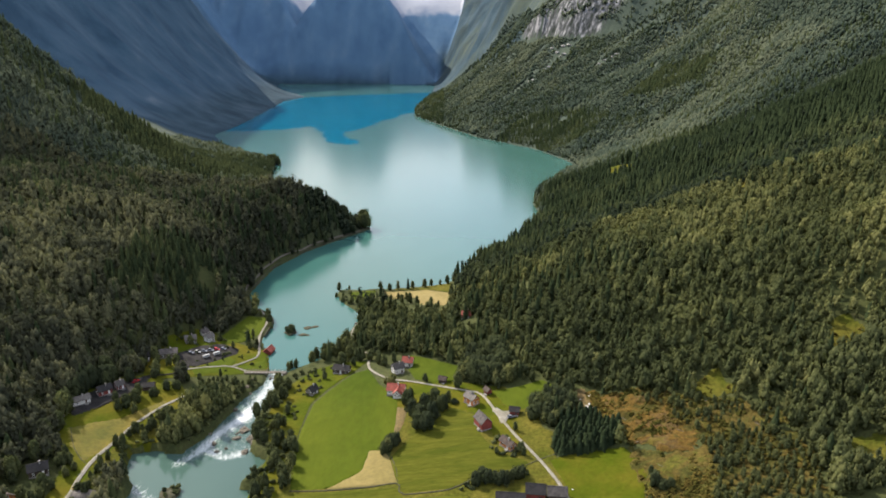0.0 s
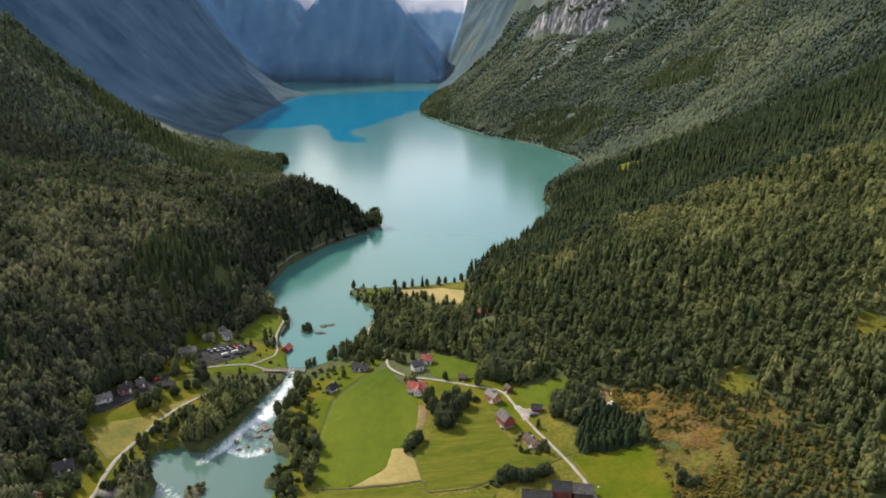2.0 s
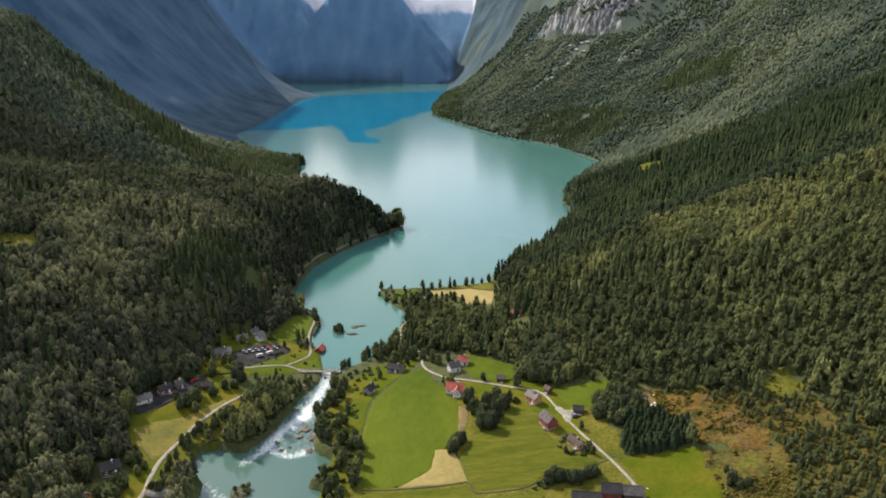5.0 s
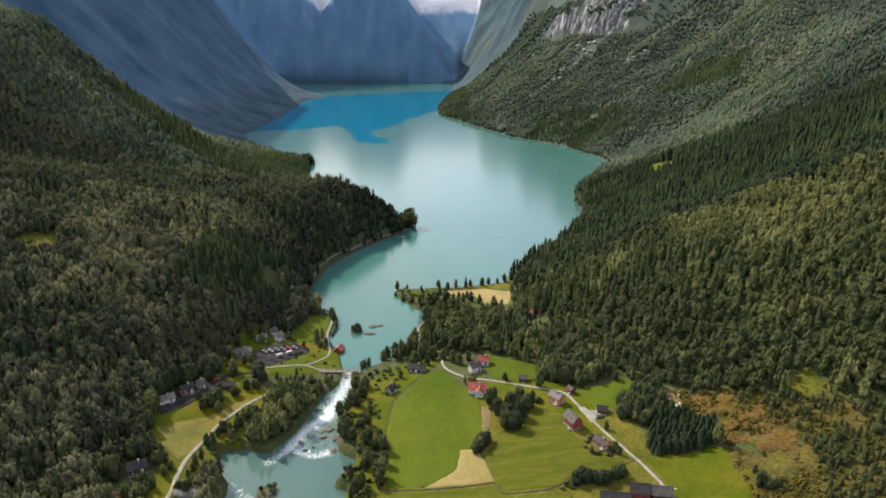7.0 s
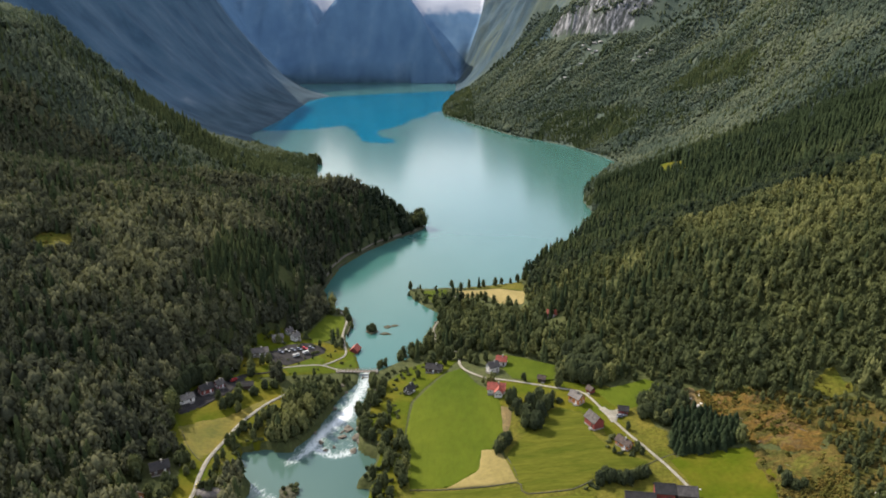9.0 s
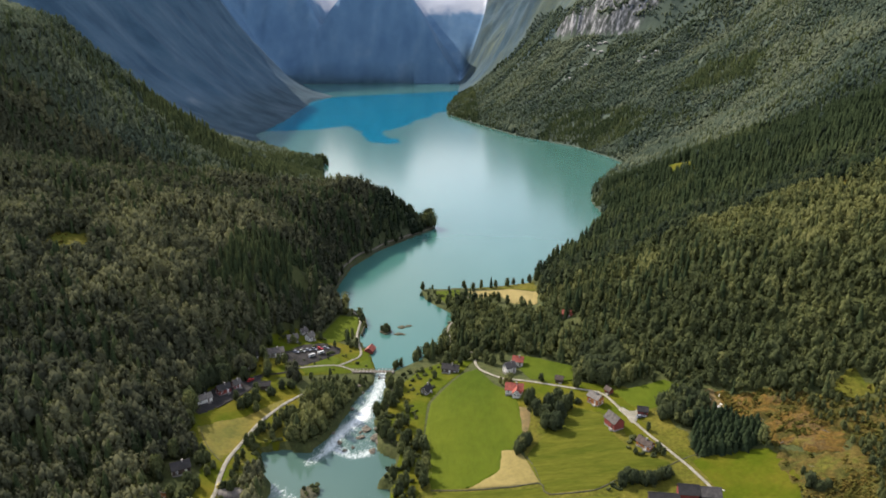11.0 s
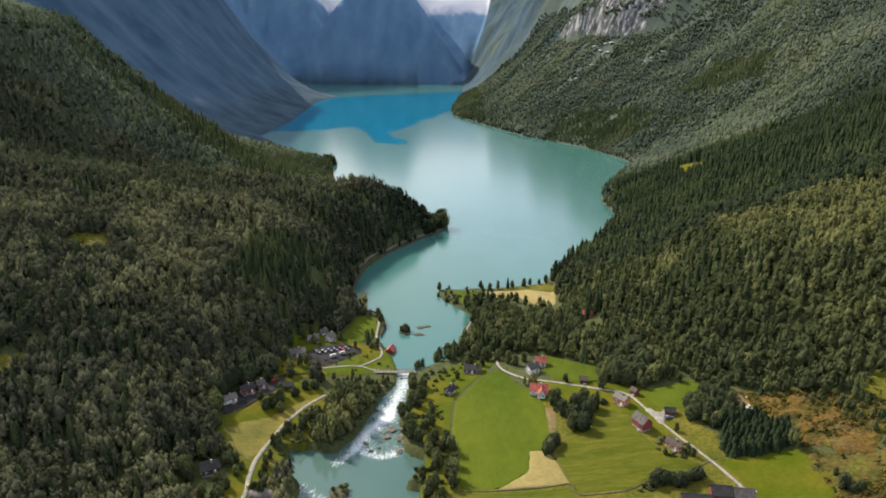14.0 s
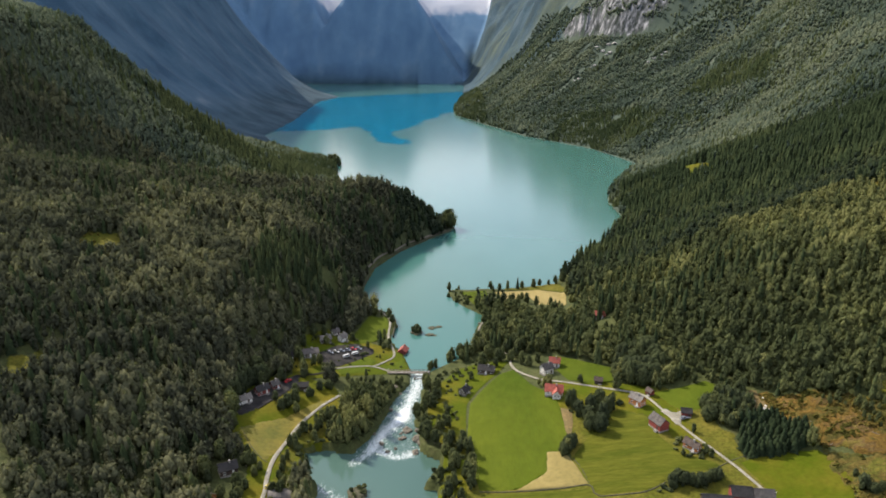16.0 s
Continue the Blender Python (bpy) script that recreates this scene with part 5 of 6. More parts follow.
house("farmhouse", -197, 268, -20, 10.0, 7.5, 3.6, 2.8, ORANGE_WOOD, BROWN_TILE, "house with a brown roof among trees", group=WESTERN)

house("cottage", -276, 706, 20, 9, 7, 4.4, 3, WHITE_WOOD, GREY_SLATE, "white farmhouse in a far hillside clearing", storeys=2, group=WESTERN)
house("cottage", -265, 707, -15, 8, 6, 3.6, 2.6, WHITE_WOOD, PALE_METAL, "small white house in a far hillside clearing", group=WESTERN)

# a pale round-roofed tunnel shed beside the road
tunnel = new("storage_tunnel")
tunnel.matrix_basis = pose(-165.5, 278.5, height_at(-165.5, 278.5) + 0.3, 0, 0, 98)
bm = bmesh.new()
arc = [(4.0 * math.cos(a), 0, 3.0 * math.sin(a)) for a in np.linspace(0, math.pi, 15)]
solid(bm, [(p[0], -5.5, p[2]) for p in arc], (0, 11, 0))
part("cover", bm, PALE_METAL, tunnel)
bm = bmesh.new()
for yy in np.linspace(-5.5, 5.5, 6):
    solid(bm, [(1.015 * p[0], yy - 0.08, 1.015 * p[2]) for p in arc], (0, 0.16, 0))
part("hoops", bm, GREY_SLATE, tunnel)
tagged(tunnel, "pale round-roofed storage tunnel beside the road", "shed")

# lodge yard: the trees' shade is put into its dark cover
drape("pavement", [(-209, 346), (-203, 343), (-193, 356), (-186, 368), (-181, 380), (-182, 390), (-190, 386), (-200, 376), (-209, 362)], 0.45, ASPHALT, "gravel yard round the lodges, tree shade in its dark cover", 1.5, "yard", 3.0)
drape("pavement", [(-178, 423), (-170, 412), (-160, 409), (-150, 421), (-140, 436), (-141, 444), (-153, 449), (-166, 441)], 0.5, ASPHALT, "dark asphalt parking place in the hamlet", 1.5, "parking")


def car(x, y, heading, paintwork, label, long=4.4):
    thing = new("car")
    thing.matrix_basis = pose(x, y, height_at(x, y) + 0.62, 0, 0, heading)
    h = long / 2
    bm = bmesh.new()
    solid(bm, [(-h, -0.88, 0.28), (h, -0.88, 0.28), (h, -0.88, 0.72), (h * 0.5, -0.88, 0.86), (-h * 0.95, -0.88, 0.92), (-h, -0.88, 0.7)], (0, 1.76, 0))
    body = part("body", bm, paintwork, thing)
    bm = bmesh.new()
    solid(bm, [(-h * 0.9, -0.78, 0.9), (h * 0.45, -0.78, 0.86), (h * 0.12, -0.72, 1.42), (-h * 0.72, -0.72, 1.45)], (0, 1.5, 0))
    part("cabin", bm, GLASS, thing)
    bm = bmesh.new()
    box(bm, (-h * 0.7, -0.72, 1.44), (h * 0.1, 0.72, 1.49))
    part("roof_panel", bm, paintwork, thing)
    for side in (-1, 1):
        bm = bmesh.new()
        box(bm, (h - 0.02, side * 0.6 - 0.16, 0.52), (h + 0.03, side * 0.6 + 0.16, 0.68))
        part("headlight", bm, TRIM, body)
        for px in (-h * 0.62, h * 0.62):
            bm = bmesh.new()
            bmesh.ops.create_cone(bm, cap_ends=True, segments=12, radius1=0.32, radius2=0.32, depth=0.2, matrix=pose(px, side * 0.82, 0.32, 90))
            part("wheel", bm, RUBBER, thing)
    return tagged(thing, label, "car", "parked cars")


for x, y, heading, cover, text in ((-172.2, 283.5, 75, CAR_YELLOW, "yellow car parked on the road verge"),
                                   (-168, 427, -20, CAR_GREY, "grey car on the dark parking place"), (-164.5, 429.5, -20, CAR_WHITE, "white car on the dark parking place"),
                                   (-161, 432, -20, CAR_GREY, "grey car on the dark parking place"), (-157.5, 434.5, -20, CAR_GREY, "grey car on the dark parking place"),
                                   (-154, 437, -20, CAR_RED, "red car on the dark parking place"), (-150.5, 439.5, -20, CAR_GREY, "grey car on the dark parking place"),
                                   (37, 330, 20, CAR_GREY, "grey car in the gravel farmyard"),
                                   (-186, 383, 60, CAR_RED, "red car beside the lodge lane")):
    car(x, y, heading, cover, text)


def caravan(x, y, heading, label):
    thing = new("caravan")
    thing.matrix_basis = pose(x, y, height_at(x, y) + 0.62, 0, 0, heading) @ Matrix.Diagonal((0.72, 0.72, 0.72, 1))
    bm = bmesh.new()
    solid(bm, [(-3.2, -1.15, 0.45), (3.0, -1.15, 0.45), (3.3, -1.15, 1.4), (2.9, -1.15, 2.6), (-2.9, -1.15, 2.65), (-3.3, -1.15, 1.6)], (0, 2.3, 0))
    part("body", bm, CAR_WHITE, thing)
    for side in (-1, 1):
        bm = bmesh.new()
        box(bm, (-1.6, side * 1.16 - 0.02, 1.4), (1.4, side * 1.16 + 0.02, 2.1))
        part("window", bm, GLASS, thing)
        bm = bmesh.new()
        bmesh.ops.create_cone(bm, cap_ends=True, segments=12, radius1=0.35, radius2=0.35, depth=0.22, matrix=pose(0, side * 1.0, 0.35, 90))
        part("wheel", bm, RUBBER, thing)
    bm = bmesh.new()
    box(bm, (3.0, -0.06, 0.45), (4.3, 0.06, 0.58))
    part("drawbar", bm, GREY_SLATE, thing)
    return tagged(thing, label, "caravan", "caravans on the parking place")


for x, y, heading in ((-157, 424, 40), (-152, 430, 42)):
    caravan(x, y, heading, "white caravan parked on dark asphalt")

# ---- the bridge and the weir ----
bridge = new("bridge")
bridge.matrix_basis = pose(-115.5, 410.3, 2.2, 0, 0, 0.5)
bm = bmesh.new()
box(bm, (-12.5, -1.7, -0.35), (14.5, 1.7, 0.0))
part("deck", bm, GREY_WOOD, bridge)
for px in (-11.5, 13.6):
    bm = bmesh.new()
    box(bm, (px - 1.2, -2.2, -6.5), (px + 1.2, 2.2, -0.36))
    part("abutment", bm, STONE, bridge)
for side in (-1, 1):
    bm = bmesh.new()
    box(bm, (-12.5, side * 1.62 - 0.06, 1.0), (14.5, side * 1.62 + 0.06, 1.12))
    part("handrail", bm, GREY_WOOD, bridge)
    bm = bmesh.new()
    box(bm, (-12.5, side * 1.62 - 0.04, 0.5), (14.5, side * 1.62 + 0.04, 0.58))
    part("middle_rail", bm, GREY_WOOD, bridge)
    for px in np.arange(-12.3, 14.6, 2.4):
        bm = bmesh.new()
        box(bm, (px - 0.06, side * 1.62 - 0.05, 0.0), (px + 0.06, side * 1.62 + 0.05, 1.0))
        part("post", bm, TRIM, bridge)
tagged(bridge, "narrow pale bridge with white railings over the outlet", "bridge")

weir = new("weir")
weir.matrix_basis = pose(-107.5, 404.5, 0, 0, 0, 0)
bm = bmesh.new()
box(bm, (-6.5, -0.5, -5), (6.5, 0.5, -1.0))
part("sill", bm, STONE, weir)
for px in (-2.5, 2.5):
    bm = bmesh.new()
    box(bm, (px - 0.35, -1.2, -5), (px + 0.35, 1.2, 1.1))
    part("pier", bm, STONE, weir)
bm = bmesh.new()
box(bm, (-2.1, -0.15, -1.0), (2.1, 0.15, 0.5))
part("gate", bm, BROWN_WOOD, weir)
tagged(weir, "low stone weir with a dark gate below the bridge", "weir")


# ---- stone walls ----
def wall_along(name, points, thick, top, deep, material, label, follow=True):
    line = glide(points, 2.0)
    way = np.gradient(line, axis=0)
    way /= np.linalg.norm(way, axis=1)[:, None] + 1e-9
    side = np.stack([-way[:, 1], way[:, 0]], 1) * thick / 2
    g = np.maximum(ground_height(line[:, 0], line[:, 1]), 0) if follow else np.zeros(len(line))
    jag = 0.35 * fbm(line[:, 0] * 3, line[:, 1] * 3, 3.0, 2, 81) * top
    ring = []
    for sx, h in ((-1.15, -deep), (-0.9, top * 0.9), (-0.6, top), (0.6, top), (0.9, top * 0.9), (1.15, -deep)):
        xy = line + side * sx
        ring.append(np.concatenate([xy, (g + h + jag * (h > 0))[:, None]], 1))
    v = np.stack(ring, 1).reshape(-1, 3)
    ob = new(name, mesh_of(name, v, grid_faces(len(line), 6), material))
    return tagged(ob, label, "wall", kind="structure")


SHORE_WALL = [(-130, 470), (-131, 501), (-142, 518), (-157, 532), (-166.5, 560), (-165.5, 594), (-162.5, 636), (-143.5, 690), (-115.5, 740), (-94.5, 773), (-88, 788)]
wall_along("retaining_wall", SHORE_WALL, 1.0, 2.3, 2.0, MOSSY, "grey stone retaining wall along the lake road", False)
wall_along("field_wall", [(-72, 285), (-55, 283.5), (-35, 283.3), (-21, 284), (-19.5, 278), (-17, 275.5), (0, 275), (7, 277), (14, 281)], 0.6, 0.5, 0.5, MOSSY, "low mossy dry stone wall between meadows")
wall_along("field_wall", [(-25, 305), (-22, 295), (-20.5, 285)], 0.45, 0.4, 0.5, MOSSY, "low mossy dry stone wall between meadows")
wall_along("field_wall", [(40, 289), (47, 293), (52, 295.5), (56, 296)], 0.5, 0.45, 0.5, MOSSY, "low mossy dry stone wall beside the lane")
wall_along("field_wall", [(-199, 331), (-190, 316), (-181, 306), (-178, 304)], 0.45, 0.4, 0.5, MOSSY, "low mossy wall at the yellow meadow")


# ---- rocks ----
def boulder(x, y, size, flat, material, label, category="rock", level=None, seed=0, group="", name="boulder"):
    rng = np.random.default_rng(seed)
    bm = bmesh.new()
    bmesh.ops.create_icosphere(bm, subdivisions=3, radius=1.0)
    at = Vector(rng.uniform(-50, 50, 3))
    for v in bm.verts:
        v.co *= 1 + 0.55 * noise.fractal(v.co * 1.3 + at, 0.9, 2.1, 4)
        v.co = Vector((v.co.x * size, v.co.y * size * rng.uniform(0.98, 1.02) * 0.75, v.co.z * size * flat))
    me = bpy.data.meshes.new(name)
    bm.to_mesh(me)
    bm.free()
    me.materials.append(material)
    ob = new(name, me)
    ob.matrix_basis = pose(x, y, (height_at(x, y) if level is None else level) + 0.1 * size * flat, 0, 0, rng.uniform(0, 360))
    return tagged(ob, label, category, group)


k = 0
for x, y, size, flat in ((-124, 334, 1.6, 0.6), (-120, 326, 1.3, 0.6), (-111, 347, 3.0, 0.35), (-113, 339, 2.4, 0.4), (-105, 339, 3.2, 0.4), (-116, 329, 1.2, 0.6), (-127, 358, 1.6, 0.6),
                         (-104, 347, 2.6, 0.5), (-105, 326, 2.2, 0.45), (-102, 333, 2.6, 0.5), (-122, 368, 1.4, 0.6), (-118, 386, 1.4, 0.6), (-106, 362, 1.3, 0.6), (-129, 343, 1.1, 0.6), (-114, 344, 1.2, 0.5)):
    boulder(x, y, size, flat, STONE, "wet grey boulder in the white rapids", level=float(river_level(y)), seed=200 + k, group="boulders in the rapids")
    k += 1
for x, y, size, flat in ((-102, 489, 3.6, 0.16), (-97.0, 491.5, 2.8, 0.13), (-103, 476, 2.9, 0.2), (-99.5, 475, 1.6, 0.2)):
    boulder(x, y, size, flat, MOSSY, "flat dark skerry just above the lake", "skerry", 0.0, 230 + k, "skerries in the lake", "skerry")
    k += 1
boulder(-113, 480, 5.2, 0.28, MOSSY, "small rocky islet with trees in the lake", "islet", 0.0, 251, "", "islet")
boulder(-131, 289, 6.5, 0.25, MOSSY, "grassy rock islet in the river pool", "islet", -3.2, 252, "", "islet")
for x, y, size in ((76, 326, 1.5), (78, 324, 1.2), (77.5, 328, 1.0), (74, 333, 0.9), (79, 334.5, 1.0), (124, 249, 1.8), (128, 246, 1.2), (121, 251, 1.0), (100, 305, 0.6), (108, 299, 0.5), (93, 318, 0.5), (112, 262, 0.7), (118, 257, 0.6), (59.5, 271, 0.8)):
    boulder(x, y, size, 0.6, PALE_ROCK, "pale rock lying on the cleared slope", seed=260 + k, group="pale rocks on the clearing")
    k += 1
for x, y, size in ((-95, 318, 1.6), (-92, 326, 1.4), (-103, 300, 1.6), (-99, 386, 1.3), (-101, 368, 1.4), (-104, 402, 1.5), (-120, 402, 1.5), (-121, 391, 1.6), (-124, 352, 1.4), (-70, 466, 1.5), (-70, 478, 1.6), (-66, 496, 1.4), (-90, 545, 1.5), (-93, 560, 1.4), (-118, 433, 1.2)):
    boulder(x, y, size, 0.55, STONE, "grey boulder at the water's edge", seed=300 + k, group="boulders along the banks")
    k += 1


# ---- single trees and bushes ----
def tree_template(kind, seed):
    """A tree about 10 m high, with its trunk and its crown as parts."""
    rng = np.random.default_rng(seed)
    spruce = kind == "spruce_tree"
    thing = new(kind)
    bm = bmesh.new()
    lean = rng.normal(0, 0.15, 2)
    last = None
    for h, r in ((-0.5, 0.26), (1.5, 0.20), (4.5, 0.14), (7.5, 0.07), (9.2, 0.02)):
        ring = [bm.verts.new((lean[0] * h / 4 + r * math.cos(a), lean[1] * h / 4 + r * math.sin(a), h)) for a in np.linspace(0, 2 * math.pi, 7)[:-1]]
        if last:
            for q in range(6):
                bm.faces.new((last[q], last[(q + 1) % 6], ring[(q + 1) % 6], ring[q]))
        last = ring
    if not spruce:
        for q in range(5):
            a, h = rng.uniform(0, 6.28), rng.uniform(2.2, 6.0)
            out = Vector((math.cos(a), math.sin(a), 0.9)) * rng.uniform(1.2, 2.0)
            root = Vector((lean[0] * h / 4, lean[1] * h / 4, h))
            wide = Vector((-math.sin(a), math.cos(a), 0)) * 0.06
            tip = bm.verts.new(root + out)
            low = [bm.verts.new(root + wide), bm.verts.new(root - wide), bm.verts.new(root + Vector((0, 0, 0.14)))]
            for i in range(3):
                bm.faces.new((low[i], low[(i + 1) % 3], tip))
    part("trunk", bm, BARK, thing)
    if spruce:
        v, f = spruce_shape(rng, 10, 11)
        cover = SPRUCE
    elif kind == "slender_tree":
        v, f = leaf_crown(rng, 12, rng.uniform(0.65, 1.0), 130, 0.042)
        cover = BIRCH
    elif kind == "alder_tree":
        v, f = leaf_crown(rng, 14, rng.uniform(0.95, 1.5), 130, 0.042)
        cover = BIRCH
    else:
        v, f = leaf_crown(rng, 19, rng.uniform(1.6, 2.1), 170, 0.046)
        cover = BIRCH
    v = v * 10.0
    v[:, :2] += rng.normal(0, 0.10, (len(v), 2))
    crown = new("crown", mesh_of("crown", v, f, cover, [("tint", np.full(len(v), rng.uniform(-0.15, 0.12) if spruce else rng.uniform(0.05, 0.50) if kind != "leafy_tree" else rng.uniform(-0.15, 0.12)))]))
    crown.parent = thing
    if not spruce:
        shade_smooth(crown.data)
    return thing


def bush_template(seed):
    rng = np.random.default_rng(seed)
    thing = new("bush")
    bm = bmesh.new()
    for q in range(6):
        a = rng.uniform(0, 6.28)
        tip = bm.verts.new((0.7 * math.cos(a), 0.7 * math.sin(a), 1.2))
        low = [bm.verts.new((0.05 * math.cos(b), 0.05 * math.sin(b), -0.2)) for b in (0, 2.1, 4.2)]
        for i in range(3):
            bm.faces.new((low[i], low[(i + 1) % 3], tip))
    part("stems", bm, BARK, thing)
    verts, faces, base = [], [], 0
    for q in range(11):
        a, r = rng.uniform(0, 6.28), rng.uniform(0, 1.1)
        c = np.array((r * math.cos(a), r * math.sin(a), rng.uniform(0.5, 1.6) - 0.4 * r))
        verts.append(ICO_V * rng.uniform(0.65, 1.3, (len(ICO_V), 1)) * rng.uniform(0.4, 0.75) + c)
        faces.append(ICO_F + base)
        base += len(ICO_V)
    v = np.concatenate(verts)
    leaves = new("leaves", mesh_of("leaves", v, np.concatenate(faces), BIRCH, [("tint", np.full(len(v), rng.uniform(-0.1, 0.45)))]))
    leaves.parent = thing
    return thing


plant_rng = np.random.default_rng(77)
TEMPLATES = {}
for kind, count in (("leafy_tree", 7), ("alder_tree", 8), ("spruce_tree", 4), ("slender_tree", 5), ("bush", 6)):
    TEMPLATES[kind] = [[bush_template(500 + k) if kind == "bush" else tree_template(kind, 520 + 40 * len(kind) + k), False] for k in range(count)]


def plant(kind, x, y, size, label, group, level=None, spread=1.0):
    """A tree or bush; size is its height in metres (bushes: a share of 2 m)."""
    pick = TEMPLATES[kind][plant_rng.integers(0, len(TEMPLATES[kind]))]
    s = size / (2.0 if kind == "bush" else 10.0)
    wide = s * spread * plant_rng.uniform(0.85, 1.15)
    z = (height_at(x, y) if level is None else level) + 0.1
    m = Matrix.LocRotScale((x, y, z), Euler((0, 0, plant_rng.uniform(0, 6.28))), (wide, wide, s))
    if not pick[1]:
        pick[1] = True
        ob = pick[0]
        ob.matrix_basis = m
    else:
        ob = copy_thing(pick[0], Matrix.Identity(4))
        ob.matrix_basis = m
    return tagged(ob, label, "bush" if kind == "bush" else "tree", group)


def in_polygon(poly, count, away=1.5):
    """Random places inside a polygon, clear of roads and water."""
    p = np.array(poly, float)
    places = []
    for _ in range(40 * count):
        if len(places) >= count:
            break
        x, y = plant_rng.uniform(p[:, 0].min(), p[:, 0].max()), plant_rng.uniform(p[:, 1].min(), p[:, 1].max())
        at = np.array([x]), np.array([y])
        if signed(*at, poly)[0] < -0.3 and water_distance(*at)[0] > away and road_distance(*at)[0] > 3.2 and all((x - q[0]) ** 2 + (y - q[1]) ** 2 > 5 for q in places):
            places.append((x, y))
    return places


COPSE = [(-19, 352), (-16, 342), (-12, 336), (-13, 327), (-8, 325), (-5, 334), (-1, 342), (-4, 348), (1, 344), (-9, 344)]
for x, y in COPSE:
    plant("leafy_tree", x, y, plant_rng.uniform(8.5, 11), "dense round green tree in a meadow copse", "copse below the farmhouse")
for x, y in ((-14, 350), (-7, 350), (4, 350), (-2, 336), (-9, 330), (7, 348), (-20, 346)):
    plant("bush", x, y, plant_rng.uniform(2, 3.4), "green bush at the edge of the copse", "copse below the farmhouse")
for x, y, size in ((26, 308, 2.2), (28, 311, 2.6), (37, 300, 2.4), (39, 302, 2.0), (30, 298, 2.2), (35, 297, 2.6), (25, 304, 1.8), (27, 300, 2.2), (33, 312, 2.2), (40, 305, 2.4)):
    plant("bush", x, y, size, "green garden bush round the low house", "garden bushes round the low house")
for x, y in ((-29, 309), (-25, 315), (-23, 317), (-27, 312)):
    plant("leafy_tree", x, y, plant_rng.uniform(5.5, 7.5), "round dark green tree at the meadow's corner", "trees at the meadow's corner")
for x, y in ((16, 278), (19, 280.5), (22, 279), (25, 278.5), (28, 277), (31, 278), (34, 280), (37, 281)):
    plant("leafy_tree", x, y, plant_rng.uniform(6.0, 8.0), "round dark green tree in a field hedge", "hedge trees above the barns")
for x, y in ((12, 277), (14, 275), (40, 283), (30, 275), (9, 275)):
    plant("bush", x, y, plant_rng.uniform(1.4, 2.4), "low green bush in a field hedge", "hedge trees above the barns")
for x, y in in_polygon(GROVE, 92):
    plant("spruce_tree", x, y, plant_rng.uniform(5.5, 8.8), "dark green young spruce in a dense plantation", "spruce grove above the field", None, 1.85)
GROVE_TOP = [(47, 326), (50, 338), (60, 341), (67, 338), (69, 327), (60, 319), (55, 316)]
for x, y in in_polygon(GROVE_TOP, 20):
    plant("leafy_tree", x, y, plant_rng.uniform(7, 10), "dense green tree beside the spruce plantation", "trees beside the spruce grove")
for x, y, size in ((11, 434, 5), (15, 431, 4), (20, 433, 5), (24, 430, 5), (18, 441, 4), (12, 445, 4), (24, 445, 5), (10, 429, 5)):
    plant("alder_tree", x, y, size, "small leafy tree below the red cottage", "trees below the red cottage")
for x, y in in_polygon([(13, 374), (30, 365), (42, 372), (42, 396), (15, 400)], 18):
    plant("leafy_tree", x, y, plant_rng.uniform(10, 14), "tall dark green tree at the wood's edge behind the farm", "trees at the wood's edge")
# gardens
for x, y, size in ((-88, 431, 9), (-86, 438, 10), (-81, 441, 11), (-77, 445, 10), (-72, 440, 9), (-67, 446, 10), (-47, 421, 8), (-41, 413, 9), (-37, 408, 8), (-31, 412, 7), (-68, 413, 7), (-56, 424, 10), (-60, 436, 9), (-53, 424, 10), (-58, 414, 7), (-74, 398, 6),
                   (4, 350, 7), (9, 365, 11)) + ((17, 385, 11), (12, 380, 10), (18, 378, 10), (-62, 430, 10), (-50, 436, 9), (-66, 422, 9), (-44, 426, 8), (-10, 376, 6), (38, 318, 5), (29, 309, 4), (38, 299, 5), (40, 297, 5), (27, 299, 4), (32, 362, 7), (36, 366, 8), (42, 366, 9), (24, 368, 9)):
    plant("alder_tree", x, y, size, "leafy green garden tree beside the houses", "garden trees east of the river")
for x, y in ((-101, 418), (-97, 423), (-99.5, 421)):
    plant("slender_tree", x, y, 8, "slender green tree on the lake's shore", "slender trees by the bridge")
for x, y in in_polygon([(-96, 405), (-82, 418), (-70, 436), (-52, 440), (-60, 420), (-75, 405), (-90, 395)], 26):
    plant("bush", x, y, plant_rng.uniform(1.5, 3.2), "green garden bush near the shore", "bushes near the shore")
# the river's eastern bank
for x, y in in_polygon(BANK_EDGE, 44, 0.6):
    plant("alder_tree", x, y, plant_rng.uniform(5, 10), "leafy tree on the river's steep bank", "trees on the eastern river bank")
for x, y in in_polygon(BANK_EDGE, 50, 0.4):
    plant("bush", x, y, plant_rng.uniform(1.5, 3), "olive green bush on the river bank", "bushes on the eastern river bank")
for x, y, size in ((-77, 318, 10), (-75, 305, 9), (-78, 296, 10), (-76, 288, 8), (-80, 325, 9)):
    plant("alder_tree", x, y, size, "tall leafy tree at the meadow's edge", "trees on the eastern river bank")
for x, y in in_polygon([(-92, 392), (-80, 404), (-72, 384), (-78, 366), (-78, 342), (-88, 342)], 14):
    plant("bush", x, y, plant_rng.uniform(1.2, 2.4), "olive green bush in rough grass", "bushes on the eastern river bank")
# the western verge, the pool and the hamlet
for x, y in in_polygon([(-172, 325), (-160, 350), (-152, 360), (-150, 336), (-166, 330), (-168, 300), (-160, 270), (-170, 270)], 30, 0.5):
    plant("alder_tree", x, y, plant_rng.uniform(4.5, 8), "leafy tree between the road and the pool", "trees beside the pool")
